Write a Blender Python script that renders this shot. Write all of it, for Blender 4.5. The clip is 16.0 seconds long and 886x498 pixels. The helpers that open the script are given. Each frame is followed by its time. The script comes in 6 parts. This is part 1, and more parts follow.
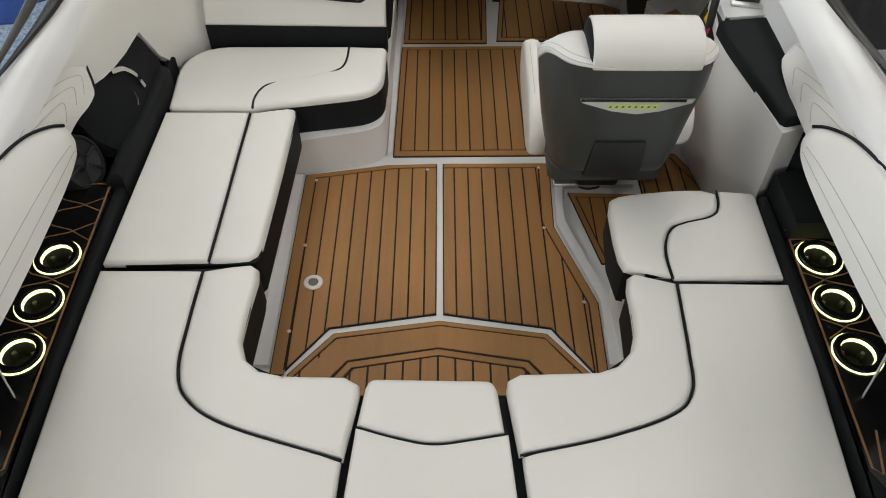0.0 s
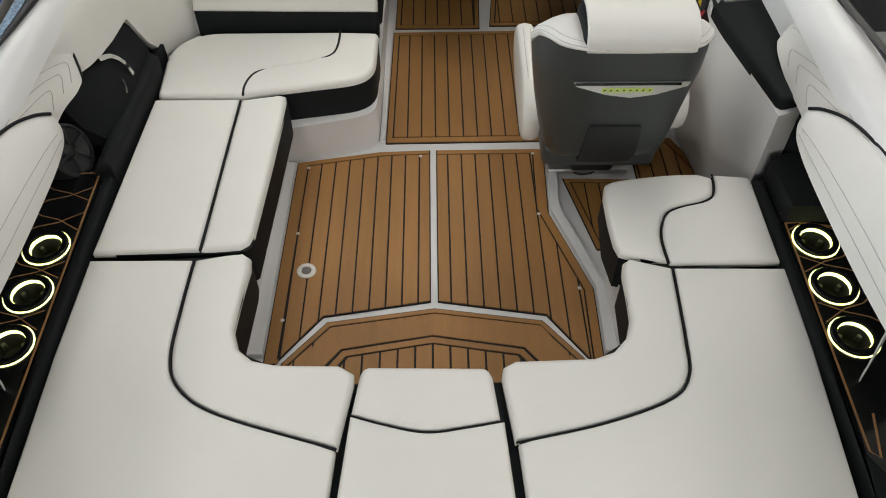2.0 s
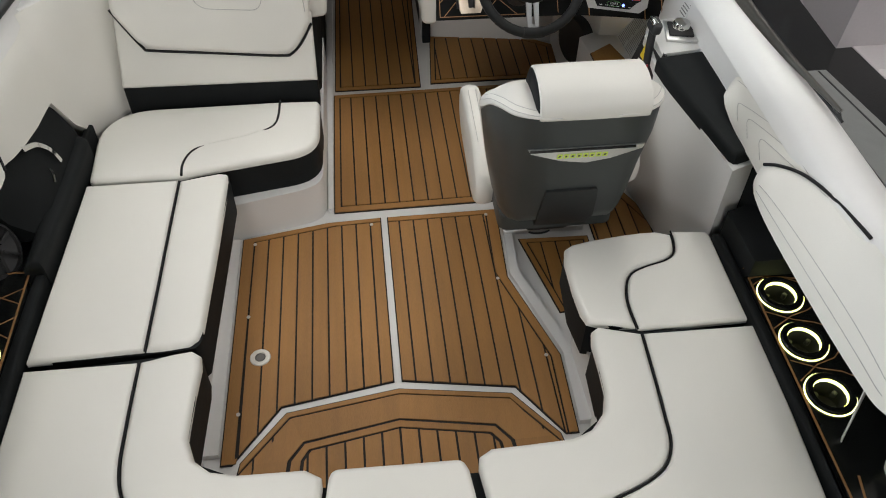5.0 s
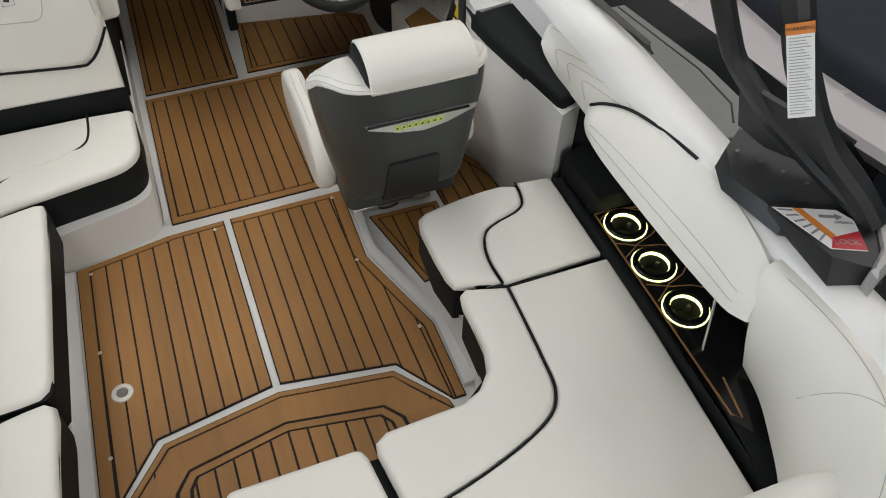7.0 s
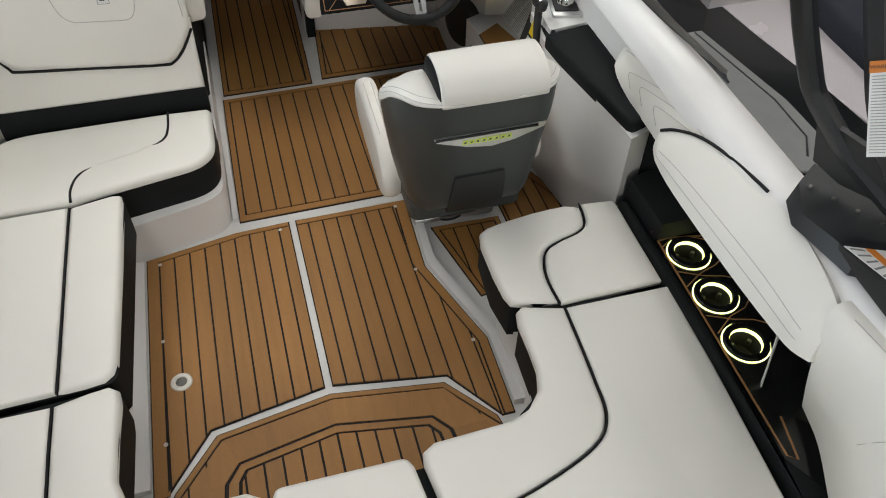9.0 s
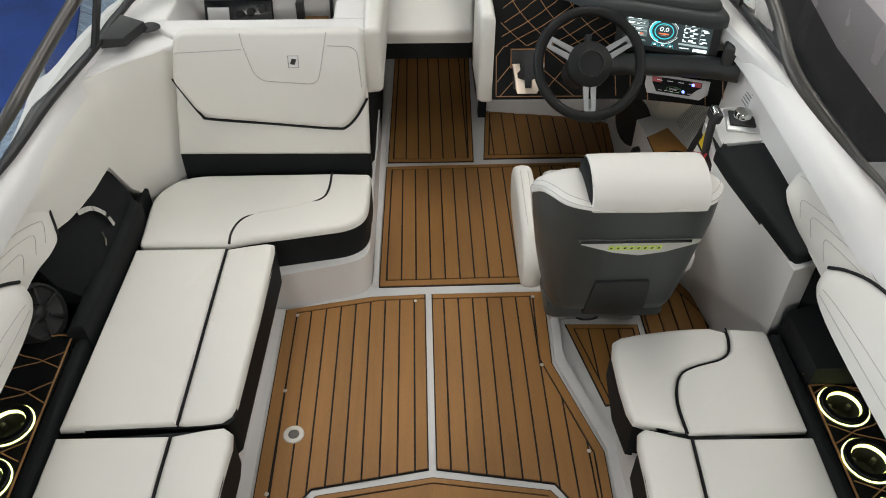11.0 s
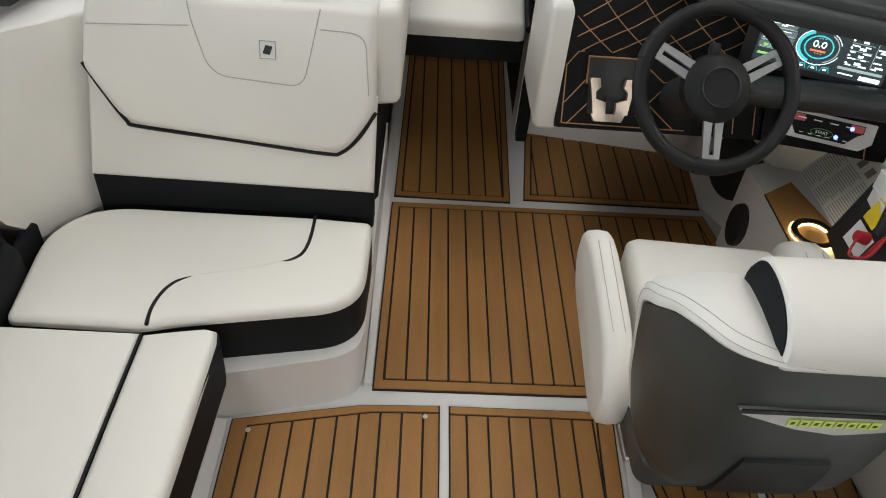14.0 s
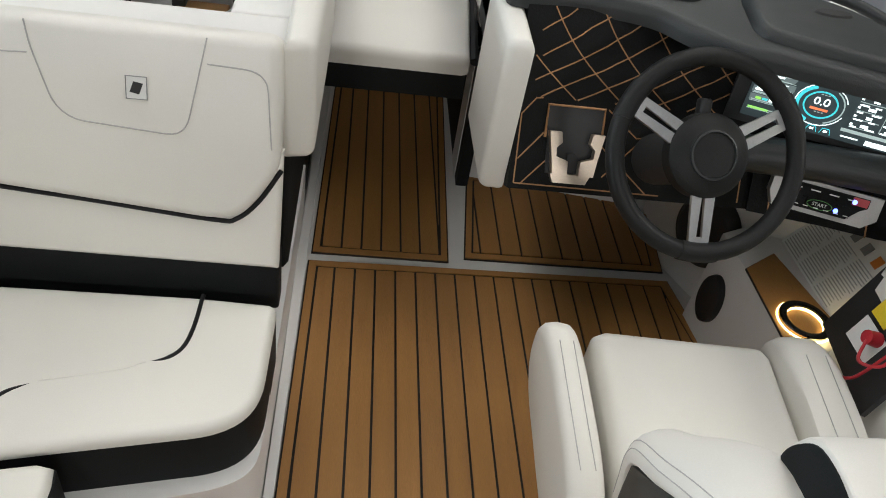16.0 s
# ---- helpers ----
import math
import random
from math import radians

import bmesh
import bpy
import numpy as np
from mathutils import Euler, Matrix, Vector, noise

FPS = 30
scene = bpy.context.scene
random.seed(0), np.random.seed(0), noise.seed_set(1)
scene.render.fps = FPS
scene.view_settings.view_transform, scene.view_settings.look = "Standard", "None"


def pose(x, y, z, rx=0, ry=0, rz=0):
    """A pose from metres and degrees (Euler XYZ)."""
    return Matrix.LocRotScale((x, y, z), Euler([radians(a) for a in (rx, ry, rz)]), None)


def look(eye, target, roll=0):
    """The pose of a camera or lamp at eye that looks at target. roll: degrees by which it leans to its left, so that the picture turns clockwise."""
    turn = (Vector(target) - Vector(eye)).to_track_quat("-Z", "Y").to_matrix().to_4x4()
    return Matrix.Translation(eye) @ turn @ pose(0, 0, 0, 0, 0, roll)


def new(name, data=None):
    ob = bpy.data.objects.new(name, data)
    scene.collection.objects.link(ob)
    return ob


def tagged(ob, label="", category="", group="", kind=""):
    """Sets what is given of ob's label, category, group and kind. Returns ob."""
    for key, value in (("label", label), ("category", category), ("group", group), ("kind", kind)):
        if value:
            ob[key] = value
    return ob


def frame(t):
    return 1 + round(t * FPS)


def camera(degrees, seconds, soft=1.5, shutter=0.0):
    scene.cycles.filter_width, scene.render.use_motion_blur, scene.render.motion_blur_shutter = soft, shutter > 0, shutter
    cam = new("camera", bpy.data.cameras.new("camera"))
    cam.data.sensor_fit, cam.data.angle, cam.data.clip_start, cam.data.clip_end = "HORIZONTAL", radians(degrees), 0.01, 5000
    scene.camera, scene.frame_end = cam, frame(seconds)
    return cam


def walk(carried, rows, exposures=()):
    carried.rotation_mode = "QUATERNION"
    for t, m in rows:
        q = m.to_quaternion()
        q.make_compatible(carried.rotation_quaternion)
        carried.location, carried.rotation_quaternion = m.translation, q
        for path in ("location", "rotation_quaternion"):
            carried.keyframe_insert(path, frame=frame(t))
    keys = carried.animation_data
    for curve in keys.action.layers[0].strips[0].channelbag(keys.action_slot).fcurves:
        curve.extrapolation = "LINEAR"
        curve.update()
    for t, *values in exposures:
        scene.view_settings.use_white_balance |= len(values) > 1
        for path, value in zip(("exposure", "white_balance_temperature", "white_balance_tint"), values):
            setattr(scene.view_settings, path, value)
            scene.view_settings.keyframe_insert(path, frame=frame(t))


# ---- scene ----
cam = camera(59.8, 16.0, soft=1.0)
PATH = [
    (0, (0.001, -1.517, 2.005), (0.01, -0.179, 0.519), 0.3),
    (0.5, (-0.008, -1.519, 2.003), (0.013, -0.18, 0.518), 0.8),
    (1, (-0.003, -1.514, 2.0), (0.022, -0.174, 0.516), 0.7),
    (1.5, (-0.005, -1.52, 1.988), (0.025, -0.182, 0.502), 0.6),
    (2, (0.004, -1.507, 1.986), (0.026, -0.191, 0.48), 0.2),
    (2.5, (0.0, -1.502, 1.98), (0.027, -0.195, 0.466), 0.4),
    (3, (0.01, -1.48, 1.985), (0.026, -0.143, 0.498), 0.3),
    (3.2, (0.003, -1.469, 1.991), (0.019, -0.092, 0.54), 0.5),
    (5.3, (-0.044, -1.342, 2.006), (0.2, 0.02, 0.562), 1.6),
    (5.5, (-0.05, -1.339, 2.008), (0.25, 0.005, 0.557), 2.2),
    (6, (-0.041, -1.316, 1.996), (0.372, -0.019, 0.531), 1.9),
    (6.5, (-0.045, -1.304, 1.996), (0.447, -0.057, 0.512), 2.0),
    (7, (-0.049, -1.308, 1.992), (0.489, -0.083, 0.505), 2.3),
    (7.5, (-0.045, -1.313, 1.997), (0.52, -0.102, 0.508), 2.4),
    (8, (-0.044, -1.317, 2.002), (0.527, -0.106, 0.516), 2.2),
    (8.5, (-0.056, -1.322, 2.0), (0.499, -0.095, 0.521), 2.4),
    (9, (-0.062, -1.311, 2.006), (0.346, -0.016, 0.537), 1.7),
    (9.5, (-0.031, -1.291, 2.009), (0.208, 0.082, 0.574), 1.2),
    (10, (-0.028, -1.274, 2.021), (0.129, 0.147, 0.623), 1.0),
    (10.2, (-0.025, -1.273, 2.027), (0.093, 0.167, 0.644), 0.3),
    (12.3, (-0.012, -1.068, 1.993), (-0.001, 0.446, 0.685), 0.3),
    (12.5, (-0.031, -0.992, 1.991), (-0.015, 0.525, 0.689), -0.4),
    (13, (-0.089, -0.823, 1.983), (-0.034, 0.714, 0.705), -0.6),
    (13.5, (-0.170, -0.675, 1.855), (-0.062, 0.834, 0.547), 1.2),
    (14, (-0.11, -0.426, 1.583), (-0.02, 1.054, 0.24), 5.5),
    (14.5, (-0.064, -0.274, 1.541), (0.026, 1.176, 0.166), 6.6),
    (15, (-0.065, -0.202, 1.533), (0.071, 1.22, 0.133), 7.9),
    (15.5, (-0.095, -0.154, 1.524), (0.125, 1.268, 0.135), 10.4),
    (16, (-0.082, -0.026, 1.455), (0.177, 1.459, 0.142), 10.8),
]
walk(cam, [(t, look(eye, target, roll)) for t, eye, target, roll in PATH], [(0, -0.05), (3.2, -0.05), (5.3, 0.0), (10.2, 0.0), (12.3, -0.02), (14.5, 0.01), (16, 0.05)])

# ---- world and light ----
world = bpy.data.worlds.new("showroom_world")
scene.world = world
world.use_nodes = True
world.node_tree.nodes["Background"].inputs[0].default_value = (0.9, 0.95, 1.0, 1)
world.node_tree.nodes["Background"].inputs[1].default_value = 0.1


def unseen_area_lamp(x, y, z, sx, sy, watts, colour):
    data = bpy.data.lights.new("unseen_area_lamp", "AREA")
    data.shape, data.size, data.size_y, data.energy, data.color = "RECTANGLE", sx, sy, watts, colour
    ob = new("unseen_area_lamp", data)
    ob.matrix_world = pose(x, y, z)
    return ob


# Added lamps, none in view; spread sideways and aft to brighten upright faces.
ADDED_LAMPS = [(-1.6, 4.4), (1.6, 4.4), (-1.6, 1.3), (1.6, 1.3), (-5.5, 0.0), (5.5, 0.0), (-1.6, -7.5), (1.6, -7.5)]
for lx, ly in ADDED_LAMPS:
    unseen_area_lamp(lx, ly, 4.02, 1.2, 2.4, {4.4: 31, 1.3: 11.0, 0.0: 106 if lx > 0 else 64, -7.5: 258}[ly], (1.0, 0.965, 0.92))
for wy in (-3.0, 2.0, 7.0):
    lamp = unseen_area_lamp(-13.85, wy, 1.9, 3.6, 2.6, 180, (0.82, 0.91, 1.0))
    lamp.matrix_world = pose(-13.85, wy, 1.9, 0, -90, 0) @ pose(0, 0, 0, 0, 0, 90)


# ---- materials ----
def srgb(r, g, b):
    return tuple(((c / 255 + 0.055) / 1.055) ** 2.4 if c > 10 else c / 3294 for c in (r, g, b))


def material(name, colour, rough=0.5, metal=0.0, var=0.06, scale=6.0, bump=0.05, fine=220.0, coat=0.0, stretch=(1, 1, 1), rand=0.0):
    m = bpy.data.materials.new(name)
    m.use_nodes = True
    nt = m.node_tree
    n, link = nt.nodes, nt.links
    b = n["Principled BSDF"]
    b.inputs["Roughness"].default_value, b.inputs["Metallic"].default_value = rough, metal
    b.inputs["Coat Weight"].default_value, b.inputs["Coat Roughness"].default_value = coat, 0.08
    tc, mp = n.new("ShaderNodeTexCoord"), n.new("ShaderNodeMapping")
    mp.inputs["Scale"].default_value = stretch
    link.new(tc.outputs["Object"], mp.inputs["Vector"])
    big, small = n.new("ShaderNodeTexNoise"), n.new("ShaderNodeTexNoise")
    big.inputs["Scale"].default_value, small.inputs["Scale"].default_value = scale, fine
    big.inputs["Detail"].default_value, small.inputs["Detail"].default_value = 4, 2
    link.new(mp.outputs[0], big.inputs["Vector"])
    link.new(mp.outputs[0], small.inputs["Vector"])
    add = n.new("ShaderNodeMath")
    add.operation = "ADD"
    link.new(big.outputs[0], add.inputs[0])
    link.new(small.outputs[0], add.inputs[1])
    last = add.outputs[0]
    if rand:
        info, mul, add2 = n.new("ShaderNodeObjectInfo"), n.new("ShaderNodeMath"), n.new("ShaderNodeMath")
        mul.operation, mul.inputs[1].default_value = "MULTIPLY_ADD", rand
        mul.inputs[2].default_value = -rand / 2
        add2.operation = "ADD"
        link.new(info.outputs["Random"], mul.inputs[0])
        link.new(last, add2.inputs[0])
        link.new(mul.outputs[0], add2.inputs[1])
        last = add2.outputs[0]
    ramp = n.new("ShaderNodeMapRange")
    ramp.inputs[1].default_value, ramp.inputs[2].default_value = 0.5, 1.5
    ramp.inputs[3].default_value, ramp.inputs[4].default_value = 1 - var * 2, 1 + var * 2
    link.new(last, ramp.inputs[0])
    mix = n.new("ShaderNodeVectorMath")
    mix.operation = "SCALE"
    mix.inputs[0].default_value = colour[:3]
    link.new(ramp.outputs[0], mix.inputs["Scale"])
    link.new(mix.outputs[0], b.inputs["Base Color"])
    rr = n.new("ShaderNodeMapRange")
    rr.inputs[3].default_value, rr.inputs[4].default_value = max(rough - 0.06, 0.02), rough + 0.08
    link.new(big.outputs[0], rr.inputs[0])
    link.new(rr.outputs[0], b.inputs["Roughness"])
    if bump:
        bp = n.new("ShaderNodeBump")
        bp.inputs["Strength"].default_value, bp.inputs["Distance"].default_value = bump, 0.002
        link.new(small.outputs[0], bp.inputs["Height"])
        link.new(bp.outputs[0], b.inputs["Normal"])
    return m


def glow(name, colour, strength):
    m = bpy.data.materials.new(name)
    m.use_nodes = True
    b = m.node_tree.nodes["Principled BSDF"]
    b.inputs["Base Color"].default_value = (*colour, 1)
    b.inputs["Emission Color"].default_value = (*colour, 1)
    b.inputs["Emission Strength"].default_value = strength
    return m


def clear(name, tint, rough=0.0):
    m = bpy.data.materials.new(name)
    m.use_nodes = True
    b = m.node_tree.nodes["Principled BSDF"]
    b.inputs["Base Color"].default_value = (*tint, 1)
    b.inputs["Transmission Weight"].default_value = 1
    b.inputs["Roughness"].default_value = rough
    b.inputs["IOR"].default_value = 1.02
    return m


WHITE = material("white_vinyl", (0.70, 0.684, 0.632), 0.48, 0, 0.018, 5, 0.06, 420)
BLACKV = material("black_vinyl", (0.0145, 0.0160, 0.0165), 0.52, 0, 0.12, 8, 0.1, 420)
BLACKV.node_tree.nodes["Principled BSDF"].inputs["Specular IOR Level"].default_value = 0.06
PIPING = material("black_piping", (0.012, 0.012, 0.013), 0.5, 0, 0.1, 20, 0.1)
PIPING.node_tree.nodes["Principled BSDF"].inputs["Specular IOR Level"].default_value = 0.15
STITCH = material("grey_stitching", (0.42, 0.41, 0.39), 0.7, 0, 0.1, 60, 0.2)
GEL = material("white_gelcoat", (0.72, 0.71, 0.69), 0.34, 0, 0.006, 3, 0.0, 80, coat=0.03)
GELM = material("satin_gelcoat_floor", (0.66, 0.65, 0.63), 0.42, 0, 0.012, 9, 0.12, 500)
TEAK = material("brown_foam_teak", (0.31, 0.149, 0.038), 0.6, 0, 0.085, 7, 0.35, 130, stretch=(6, 0.5, 6), rand=0.35)
SEAM = material("black_foam_seam", (0.012, 0.009, 0.007), 0.8, 0, 0.1, 30, 0.2)
SHELL = material("charcoal_seat_shell", (0.040, 0.046, 0.045), 0.40, 0.0, 0.06, 14, 0.03, 300)
CARBON = material("gloss_black_panel", (0.008, 0.009, 0.009), 0.18, 0, 0.12, 20, 0.02, 300)
FASCIA = material("black_quilted_cloth", (0.0085, 0.009, 0.009), 0.7, 0, 0.15, 18, 0.5, 260)
FASCIA.node_tree.nodes["Principled BSDF"].inputs["Specular IOR Level"].default_value = 0.12
CHAMPAGNE = material("champagne_metal", (0.52, 0.44, 0.36), 0.36, 0.85, 0.06, 20, 0.05, 300)
DASHV = material("black_dash_vinyl", (0.017, 0.0195, 0.020), 0.5, 0, 0.1, 16, 0.3, 350)
COPPER = material("copper_line", (0.34, 0.17, 0.065), 0.5, 0.1, 0.12, 25, 0.0)
CHROME = material("chrome", (0.75, 0.75, 0.74), 0.12, 1.0, 0.02, 10, 0.0)
ALU = material("brushed_aluminium", (0.62, 0.62, 0.61), 0.32, 0.9, 0.06, 20, 0.1, 300)
SATIN = material("satin_grey_metal", (0.36, 0.35, 0.34), 0.5, 0.4, 0.06, 20, 0.05, 300)
RUBBER = material("black_rubber", (0.015, 0.015, 0.016), 0.55, 0, 0.1, 15, 0.15, 250)
LEATHER = material("black_wheel_leather", (0.008, 0.0085, 0.0085), 0.5, 0, 0.15, 25, 0.2, 300)
LEATHER.node_tree.nodes["Principled BSDF"].inputs["Specular IOR Level"].default_value = 0.25
POWDER = material("black_powder_coat", (0.013, 0.014, 0.015), 0.45, 0.0, 0.1, 15, 0.15, 500)
FRAME = material("grey_anodised_frame", (0.11, 0.105, 0.095), 0.36, 0.6, 0.08, 10, 0.05)
CARPET = material("blue_grey_carpet", (0.25, 0.32, 0.41), 0.95, 0, 0.42, 22, 0.9, 70)
MATBLUE = material("dark_blue_mat", (0.015, 0.05, 0.22), 0.9, 0, 0.3, 2, 0.6, 120)
MATPRINT = material("bright_blue_print", (0.02, 0.11, 0.42), 0.85, 0, 0.2, 6, 0.4, 120)
WALLP = material("grey_painted_wall", (0.5, 0.5, 0.49), 0.8, 0, 0.04, 2, 0.1, 120)
DARKHALL = material("dark_wall_cloth", (0.03, 0.032, 0.035), 0.85, 0, 0.2, 2, 0.2, 90)
LABEL = material("white_label", (0.72, 0.72, 0.7), 0.5, 0, 0.02, 20, 0.0)
CARD = material("bright_white_card", (0.86, 0.86, 0.85), 0.5, 0, 0.01, 20, 0.0)
PALEINK = material("pale_grey_print", (0.36, 0.36, 0.35), 0.6, 0, 0.1, 30, 0.0)
INK = material("grey_label_ink", (0.22, 0.22, 0.22), 0.6, 0, 0.1, 30, 0.0)
ORANGE = material("orange_label", (0.62, 0.2, 0.03), 0.5, 0, 0.05, 20, 0.0)
RED = material("red_plastic", (0.42, 0.02, 0.03), 0.4, 0, 0.06, 20, 0.0)
YELLOW = material("yellow_label", (0.75, 0.55, 0.03), 0.45, 0, 0.05, 20, 0.0)
LIMEDIM = material("dull_green_print", (0.10, 0.30, 0.08), 0.5, 0, 0.05, 20, 0.0)
LIME = material("yellow_green_badge", (0.6, 0.75, 0.12), 0.35, 0, 0.05, 20, 0.0)
GLASS = clear("tinted_glass", (0.8, 0.86, 0.84))
SMOKED = clear("smoked_acrylic", (0.08, 0.1, 0.09))
RINGGLOW = glow("cup_ring_light", (0.86, 0.88, 0.32), 4.0)
WARMGLOW = glow("warm_ring_light", (1.0, 0.78, 0.32), 6.0)
BLUEGLOW = glow("blue_indicator", (0.1, 0.15, 1.0), 6.0)
SCREENBG = glow("display_dark_glow", (0.03, 0.045, 0.05), 0.6)
SCREENWH = glow("display_white_glow", (0.75, 0.85, 0.85), 2.0)
SCREENDIM = glow("display_grey_glow", (0.26, 0.32, 0.31), 1.3)
SCREENROW = glow("display_row_glow", (0.10, 0.13, 0.13), 1.1)
SCREENTEAL = glow("display_teal_glow", (0.05, 0.5, 0.55), 1.2)
SCREENGRN = glow("display_green_glow", (0.3, 0.8, 0.1), 1.0)
SCREENRED = glow("display_orange_glow", (0.9, 0.2, 0.08), 1.0)
SKYGLOW = glow("daylight_pane", (0.82, 0.91, 1.0), 2.5)
# Glow for the panels of the added overhead lamps.
LAMPGLOW = glow("added_lamp_glow", (1.0, 0.97, 0.93), 3.0)


# ---- building helpers ----
def thing(name, loc, label, category, group="", kind=""):
    ob = new(name)
    ob.empty_display_size = 0.05
    ob.location = loc
    return tagged(ob, label, category, group, kind)


def finish(bm, mat, name, smooth=True, weld=True):
    if weld:
        bmesh.ops.remove_doubles(bm, verts=bm.verts, dist=1e-5)
    bmesh.ops.recalc_face_normals(bm, faces=bm.faces)
    me = bpy.data.meshes.new(name)
    bm.to_mesh(me)
    bm.free()
    me.materials.append(mat)
    if smooth:
        me.shade_smooth()
        me.set_sharp_from_angle(angle=radians(38))
    return me


def part(name, bm, mat, parent, label="", smooth=True):
    """Link a bmesh given in world coordinates as one mesh under a thing."""
    ob = new(name, finish(bm, mat, name, smooth))
    ob.parent = parent
    if parent.parent is None:
        ob.matrix_parent_inverse = Matrix.Translation(-parent.location)
    if label:
        ob["label"] = label
    return ob


def solid(name, bm, mat, label, category, group="", kind="", smooth=True):
    return tagged(new(name, finish(bm, mat, name, smooth)), label, category, group, kind)


def ccw(poly):
    a = sum(p[0] * q[1] - q[0] * p[1] for p, q in zip(poly, poly[1:] + poly[:1]))
    return list(poly) if a > 0 else list(reversed(poly))


def rounded(poly, rad, seg=5):
    """Polygon with its corners rounded off; rad is one number or one for each corner."""
    out, n = [], len(poly)
    for i in range(n):
        r = rad[i] if isinstance(rad, (list, tuple)) else rad
        p, a, b = Vector(poly[i]), Vector(poly[i - 1]), Vector(poly[(i + 1) % n])
        if r <= 0:
            out.append(tuple(p))
            continue
        da, db = a - p, b - p
        s, e = p + da.normalized() * min(r, da.length * 0.48), p + db.normalized() * min(r, db.length * 0.48)
        for k in range(seg + 1):
            t = k / seg
            out.append(tuple((1 - t) ** 2 * s + 2 * t * (1 - t) * p + t * t * e))
    return out


def curve_through(pts, n=8):
    """Smooth points through a list (Catmull-Rom), in 2 or 3 dimensions."""
    v = [Vector(p) for p in pts]
    v = [2 * v[0] - v[1]] + v + [2 * v[-1] - v[-2]]
    out = []
    for i in range(1, len(v) - 2):
        for k in range(n):
            t = k / n
            out.append(0.5 * (2 * v[i] + (v[i + 1] - v[i - 1]) * t + (2 * v[i - 1] - 5 * v[i] + 4 * v[i + 1] - v[i + 2]) * t * t
                              + (3 * v[i] - v[i - 1] - 3 * v[i + 1] + v[i + 2]) * t ** 3))
    return [tuple(p) for p in out] + [tuple(v[-2])]


def inset(poly, d):
    """Polygon (counter-clockwise) drawn in by d, one number or one for each edge."""
    n, lines = len(poly), []
    for i in range(n):
        p, q = Vector(poly[i][:2]), Vector(poly[(i + 1) % n][:2])
        t = (q - p).normalized()
        nn = Vector((-t.y, t.x))
        di = d[i] if isinstance(d, (list, tuple)) else d
        lines.append((p + nn * di, t))
    out = []
    for i in range(n):
        (p, t), (q, u) = lines[i - 1], lines[i]
        den = t.x * u.y - t.y * u.x
        if abs(den) < 0.05:
            out.append(tuple(q))
            continue
        s = ((q.x - p.x) * u.y - (q.y - p.y) * u.x) / den
        out.append(tuple(p + t * s))
    return out


def ring_faces(bm, loops, cap_first=True, cap_last=True, closed=True):
    rows = [[bm.verts.new(p) for p in l] for l in loops]
    n = len(rows[0])
    for a, b in zip(rows, rows[1:]):
        for i in range(n if closed else n - 1):
            j = (i + 1) % n
            bm.faces.new((a[i], a[j], b[j], b[i]))
    if cap_first:
        bm.faces.new(rows[0])
    if cap_last:
        bm.faces.new(rows[-1])
    return bm


def prism(poly, z0, z1, bm=None):
    bm = bm or bmesh.new()
    poly = ccw(poly)
    return ring_faces(bm, [[(x, y, z0) for x, y in poly], [(x, y, z1) for x, y in poly]])


def tidy(poly, r):
    """Join points that would cross when the edge is drawn in by r."""
    poly = [tuple(p) for i, p in enumerate(poly) if (Vector(p) - Vector(poly[i - 1])).length > 0.0015]
    for _ in range(60):
        inn, n, bad = draw_in(poly, r), len(poly), None
        for i in range(n):
            j = (i + 1) % n
            if (Vector(poly[j]) - Vector(poly[i])).dot(Vector(inn[j]) - Vector(inn[i])) <= 1e-7:
                bad = i
                break
        if bad is None:
            break
        j = (bad + 1) % n
        mid = tuple((Vector(poly[bad]) + Vector(poly[j])) / 2)
        poly = [mid if k == bad else p for k, p in enumerate(poly) if k != j]
    return poly


def draw_in(poly, d):
    """Polygon (counter-clockwise) moved in by d along the normals of its points."""
    out, n = [], len(poly)
    for i in range(n):
        p = Vector(poly[i])
        u, w = (p - Vector(poly[i - 1])).normalized(), (Vector(poly[(i + 1) % n]) - p).normalized()
        nn = Vector((-u.y - w.y, u.x + w.x))
        nn = nn.normalized() if nn.length > 0.05 else Vector((-u.y, u.x))
        out.append(tuple(p + nn * d / max(0.6, nn.dot(Vector((-u.y, u.x))))))
    return out


def pad(poly, z0, z1, r=0.02, seg=5, puff=0.004, both=False):
    """Upholstered pad: straight sides, rounded top edge and a slightly crowned top."""
    poly = tidy(ccw(poly), r * 1.02)
    loops = []
    if both:
        for k in range(seg + 1):
            a = k / seg * math.pi / 2
            loops.append([(x, y, z0 + r - r * math.cos(a)) for x, y in draw_in(poly, r * (1 - math.sin(a)))])
    else:
        loops.append([(x, y, z0) for x, y in poly])
    for k in range(seg + 1):
        a = k / seg * math.pi / 2
        loops.append([(x, y, z1 - r + (r + puff) * math.sin(a)) for x, y in draw_in(poly, r * (1 - math.cos(a)))])
    return ring_faces(bmesh.new(), loops)


